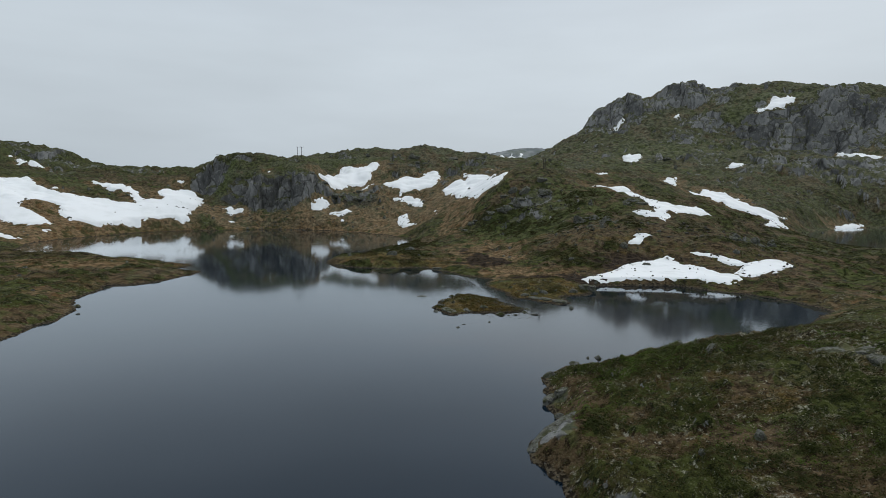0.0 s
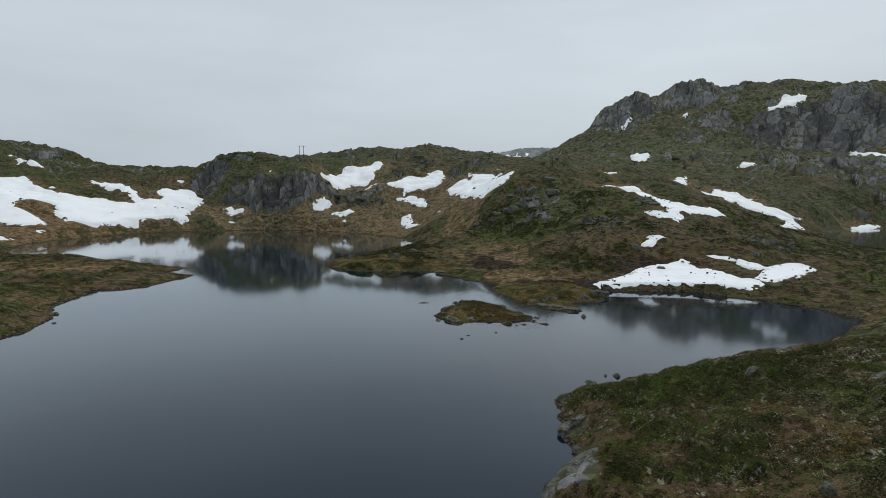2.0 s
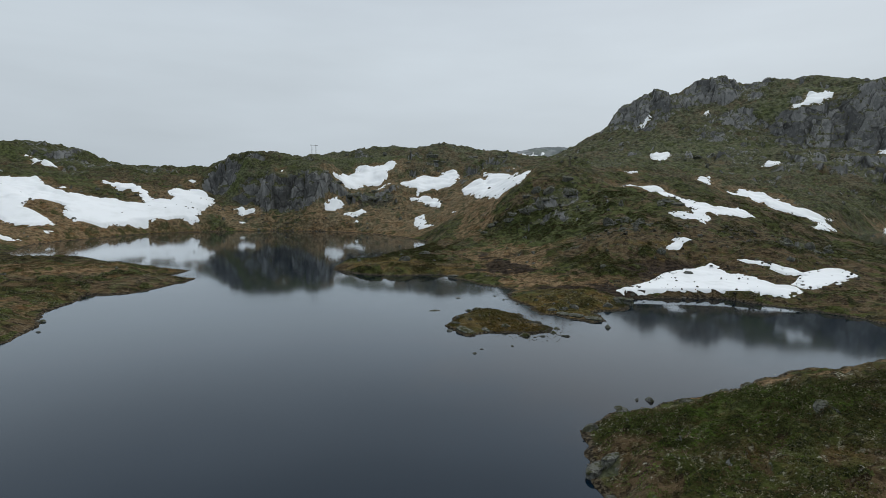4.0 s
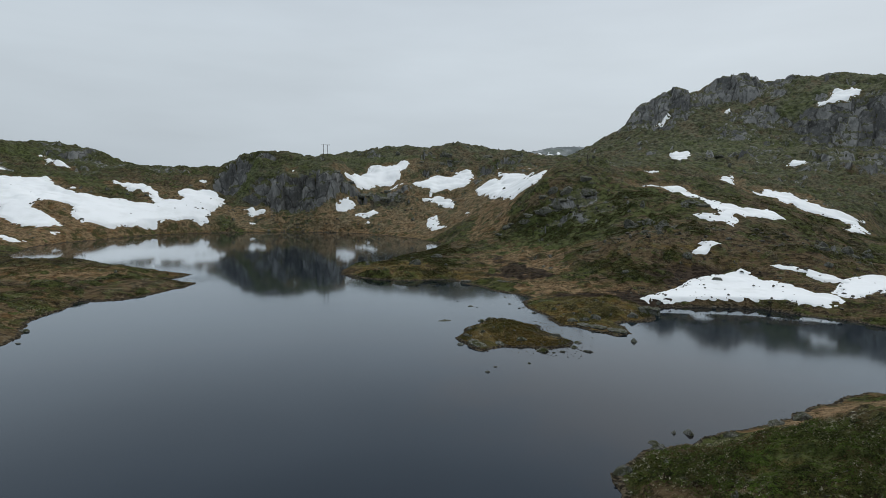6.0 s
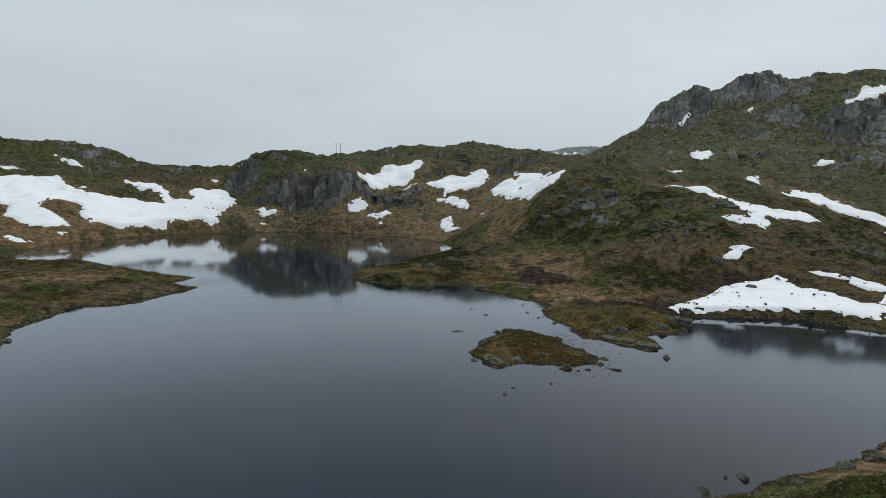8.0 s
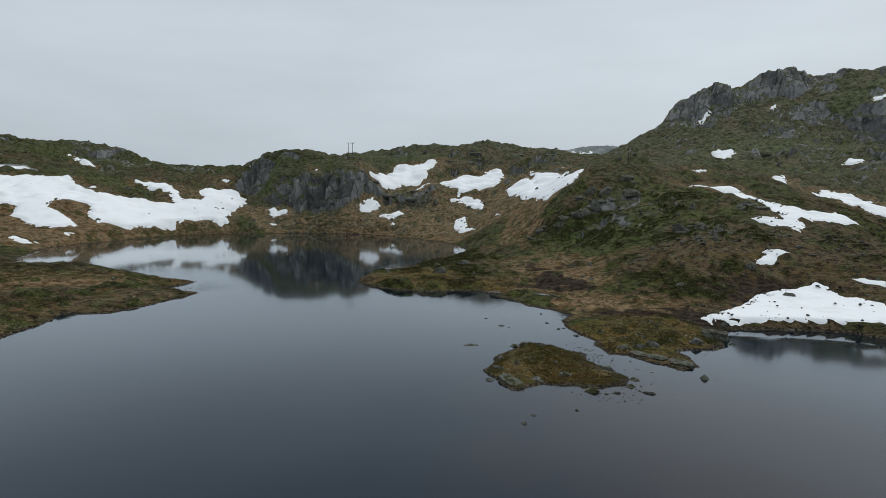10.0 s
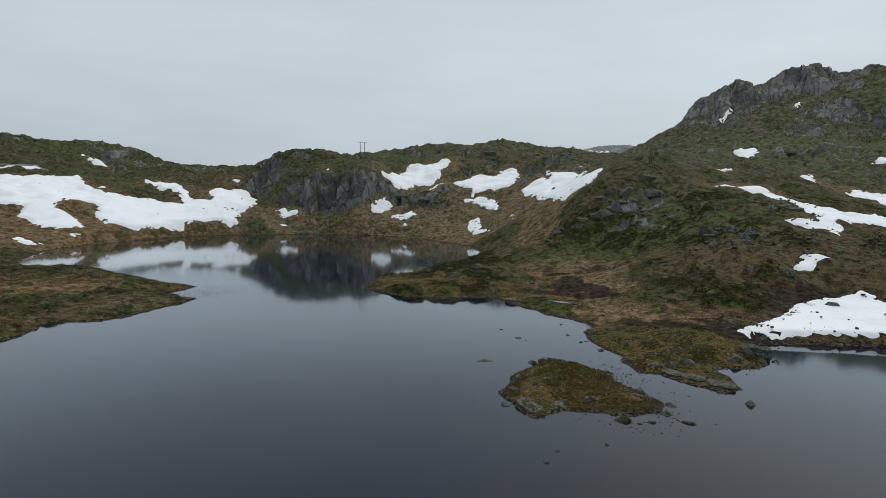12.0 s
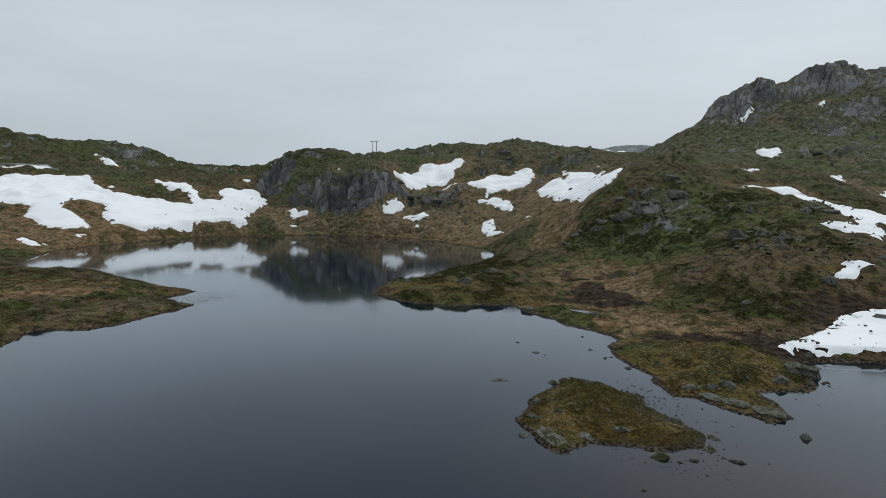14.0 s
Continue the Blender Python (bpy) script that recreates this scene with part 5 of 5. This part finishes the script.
def grown(count, box, seed, bog=None, margin=0.7, patch=0.0, shrubs=False):
    """Places for plants on dry ground within a box, in patches; bog: only where sedge grows (True) or does not (False)."""
    rng = np.random.default_rng(seed)
    p = np.stack([rng.uniform(box[0], box[1], count * 6), rng.uniform(box[2], box[3], count * 6)], -1)
    x, y = p[:, 0], p[:, 1]
    inland, isle, off_tarn = shores(x, y)
    keep = (inland > margin) & (off_tarn > 1) & (near_snow(x, y) < 0.93) & (crags(x, y) < 0.55)
    keep &= rough(x, y, 6.0, 3, 80 + seed) > patch
    if shrubs:
        keep &= mats(x, y) > 0.45
    if bog is not None:
        keep &= (bogs(x, y) + 0.25 * rough(x, y, 5, 2, 90) > 0.3) == bog
    return p[keep][:count]


foliage("heather", grown(8000, (7, 58, 14, 74), 1, patch=-0.2, bog=False), 0.36, 0.34, 24, 0.08, SHRUB, "dark green and brown heather and crowberry", 11)
foliage("juniper", grown(1700, (9, 55, 16, 62), 2, patch=-0.1, shrubs=True, bog=False), 0.58, 0.55, 46, 0.085, JUNIPER, "taller dark juniper mats on the near bank", 12)
foliage("juniper", grown(700, (22, 50, 20, 44), 27, patch=0.0), 0.62, 0.5, 46, 0.085, JUNIPER, "dark juniper spreading over the higher bank", 37)
foliage("juniper", np.array([(12.2, 38.8), (12.8, 37.6), (12.6, 40.2), (13.3, 38.9), (17.0, 50.4), (17.8, 50.9), (16.4, 51.0), (27.5, 44.5), (28.8, 44.0), (30.4, 38.8), (31.6, 38.2), (25.6, 30.6), (27.0, 30.0)]),
        0.95, 0.85, 420, 0.09, JUNIPER, "dense dark green juniper bushes beside the rocks", 35)
foliage("bilberry", grown(2200, (15, 44, 50, 66), 3, patch=-0.3, bog=False), 0.34, 0.24, 24, 0.085, BILBERRY, "fresh green bilberry patch on the bank", 13)
foliage("bilberry", grown(1500, (10, 48, 16, 60), 26, patch=0.25), 0.32, 0.26, 20, 0.08, BILBERRY, "fresh green bilberry between the heather", 36)
foliage("lichen_tufts", grown(3800, (7, 58, 14, 66), 4, patch=0.05), 0.15, 0.34, 9, 0.070, LICHEN, "pale reindeer lichen between the shrubs", 14)
foliage("sedge_tufts", grown(1800, (9, 78, 20, 95), 5, patch=0.15, margin=0.3), 0.25, 0.2, 14, 0.05, SEDGE, "dry straw-coloured sedge on the bank", 15, 0.30)
foliage("lichen_tufts", grown(700, (-4, 36, 94, 132), 24, margin=0.3), 0.22, 0.16, 9, 0.06, LICHEN, "pale lichen specks on island and point", 34)
foliage("heath_plants", grown(5200, (-44, 60, 115, 240), 6, bog=False, patch=-0.6, shrubs=True), 0.70, 0.30, 24, 0.17, FAR_SHRUB, "low dark heath on spit and hill", 16)
foliage("heath_plants", grown(2600, (-150, -66, 60, 172), 7, bog=False, patch=-0.6, shrubs=True), 0.60, 0.22, 22, 0.15, FAR_SHRUB, "low green heath on the flat peninsula", 17)
foliage("sedge_tufts", grown(2600, (-44, 60, 105, 240), 8, bog=True), 0.6, 0.3, 14, 0.12, SEDGE, "brown sedge on the boggy flats", 18, 0.22)
foliage("sedge_tufts", grown(2200, (-150, -66, 66, 172), 9, bog=True), 0.5, 0.3, 12, 0.10, SEDGE, "brown sedge on the flat peninsula", 19, 0.3)
foliage("island_plants", grown(1500, (-4, 14, 94, 116), 10, margin=0.35, patch=-0.5), 0.34, 0.22, 20, 0.085, MOSS_LEAF, "brown-green moss and heath on the island", 20)
foliage("heath_plants", grown(3200, (60, 150, 95, 240), 12, bog=False, patch=-0.6, shrubs=True), 0.75, 0.32, 20, 0.20, FAR_SHRUB, "dark heath beyond the bay", 22)


def reeds(name, count, cx, cy, rx, ry, tall, seed, label):
    rng = np.random.default_rng(seed)
    p = rng.normal(0, 0.5, (count * 3, 2)) * (rx, ry) + (cx, cy)
    p = p[shores(p[:, 0], p[:, 1])[0] < 0.1][:count]
    n = len(p)
    a = rng.uniform(0, 6.283, n)
    side = np.stack([np.cos(a), np.sin(a), 0 * a], -1) * 0.035
    foot = np.concatenate([p, np.full((n, 1), -0.3)], 1)
    tip = foot + np.stack([rng.normal(0, 0.12, n), rng.normal(0, 0.12, n), 0.3 + tall * rng.uniform(0.4, 1, n)], -1)
    me = from_arrays(name, np.stack([foot - side, foot + side, tip], 1).reshape(-1, 3), np.arange(n * 3).reshape(-1, 3), REED, flat=True)
    tagged(new(name, me), label, "reeds", kind="stuff")


reeds("reeds", 800, -71, 147, 7, 9, 0.28, 31, "thin dark reeds in the shallows off the peninsula")
reeds("reeds", 260, 33, 80, 9, 8, 0.14, 32, "sparse dark reed tips in the bay's shallows")
reeds("reeds", 200, 13, 100, 8, 8, 0.12, 33, "sparse reed tips round the island")
reeds("reeds", 160, -80, 117, 4, 2.5, 0.16, 34, "short reeds in a nook of the peninsula")


# ---- power line ----
def rod(bm, a, b, r, sides=10, taper=1.0):
    a, b = Vector(a), Vector(b)
    m = Matrix.Translation((a + b) / 2) @ (b - a).to_track_quat("Z", "Y").to_matrix().to_4x4()
    bmesh.ops.create_cone(bm, cap_ends=True, segments=sides, radius1=r, radius2=r * taper, depth=(b - a).length, matrix=m)


def power_pole(x, y, top, gap, turn, label):
    base = height_at(x, y) - 0.4
    tall = top - base
    thing = new("power_pole")
    thing.empty_display_size = 0.5
    for side in (-1, 1):
        bm = bmesh.new()
        rod(bm, (side * gap / 2, 0, 0), (side * gap / 2, 0, tall), 0.17, 12, 0.72)
        part("pole", bm, WOOD, thing)
    bm = bmesh.new()
    bmesh.ops.create_cube(bm, size=1, matrix=Matrix.Translation((0, 0.16, tall - 0.22)) @ Matrix.Diagonal((gap + 2.4, 0.14, 0.2, 1)))
    bmesh.ops.bevel(bm, geom=list(bm.edges), offset=0.02, segments=1, affect="EDGES")
    part("crossarm", bm, WOOD, thing)
    for u in (-gap / 2 - 1.05, 0, gap / 2 + 1.05):
        bm = bmesh.new()
        rod(bm, (u, 0.16, tall - 0.13), (u, 0.16, tall + 0.12), 0.03, 8)
        for k in range(3):
            rod(bm, (u, 0.16, tall - 0.04 + 0.07 * k), (u, 0.16, tall + 0.01 + 0.07 * k), 0.085, 10, 0.6)
        part("insulator", bm, PORCELAIN, thing, "brown porcelain insulator")
    thing.matrix_world = pose(x, y, base, 0, 0, turn)
    return tagged(thing, label, "power pole", "poles of the power line")


power_pole(-103.9, 363, 50.4, 2.5, 8, "wooden twin-pole power line frame on the crag's ridge")
power_pole(41.6, 264, 39.2, 2.3, 62, "wooden twin-pole power line frame on the hill")
power_pole(-202.7, 470, 50.9, 2.5, 5, "distant wooden twin-pole power line frame")


# ---- guard rail by the road ----
def guard_rail(ax, ay, bx, by):
    thing = new("guard_rail")
    thing.empty_display_size = 0.5
    length = math.hypot(bx - ax, by - ay)
    count = int(length / 2.5)
    spots = [(ax + (bx - ax) * k / count, ay + (by - ay) * k / count) for k in range(count + 1)]
    tops = [(x, y, max(height_at(u, v) for u, v in spots[max(k - 3, 0):k + 4]) + 0.85) for k, (x, y) in enumerate(spots)]
    for x, y, z in tops:
        bm = bmesh.new()
        bmesh.ops.create_cube(bm, size=1, matrix=Matrix.Translation((x, y, z - 0.45)) @ Matrix.Diagonal((0.12, 0.12, 1.0, 1)))
        bmesh.ops.bevel(bm, geom=list(bm.edges), offset=0.015, segments=1, affect="EDGES")
        part("post", bm, STEEL, thing)
    for drop in (0.0, 0.42):
        bm = bmesh.new()
        for (x0, y0, z0), (x1, y1, z1) in zip(tops, tops[1:]):
            rod(bm, (x0, y0, z0 - drop), (x1, y1, z1 - drop), 0.15, 8)
        part("rail", bm, STEEL, thing)
    tagged(thing, "pale galvanised guard rail beside the mountain road", "guard rail")


guard_rail(-305, 259, -263.5, 306.5)


# ---- pools in the bog ----
def pool(x, y, rx, ry, turn, lift):
    verts = [(0, 0, 0)]
    for k in range(28):
        a = k / 28 * 2 * math.pi
        r = 1 + 0.25 * noise.noise(Vector((math.cos(a) * 1.5 + x, math.sin(a) * 1.5, y)))
        verts.append((math.cos(a) * rx * r, math.sin(a) * ry * r, 0))
    faces = [(0, k + 1, (k + 1) % 28 + 1) for k in range(28)]
    ob = new("water_pool", from_arrays("water_pool", verts, faces, WATER))
    ob.matrix_world = pose(x, y, height_at(x, y) + lift, 0, 0, turn)
    tagged(ob, "shallow pool of water in the brown bog", "pool", kind="structure")


pool(5.2, 149.2, 2.6, 0.7, -24, 0.16)
pool(8.0, 147.6, 1.6, 0.5, -40, 0.16)
pool(7.5, 186, 4.5, 0.9, 10, 0.12)
pool(-1.0, 171, 3.4, 0.7, 15, 0.12)
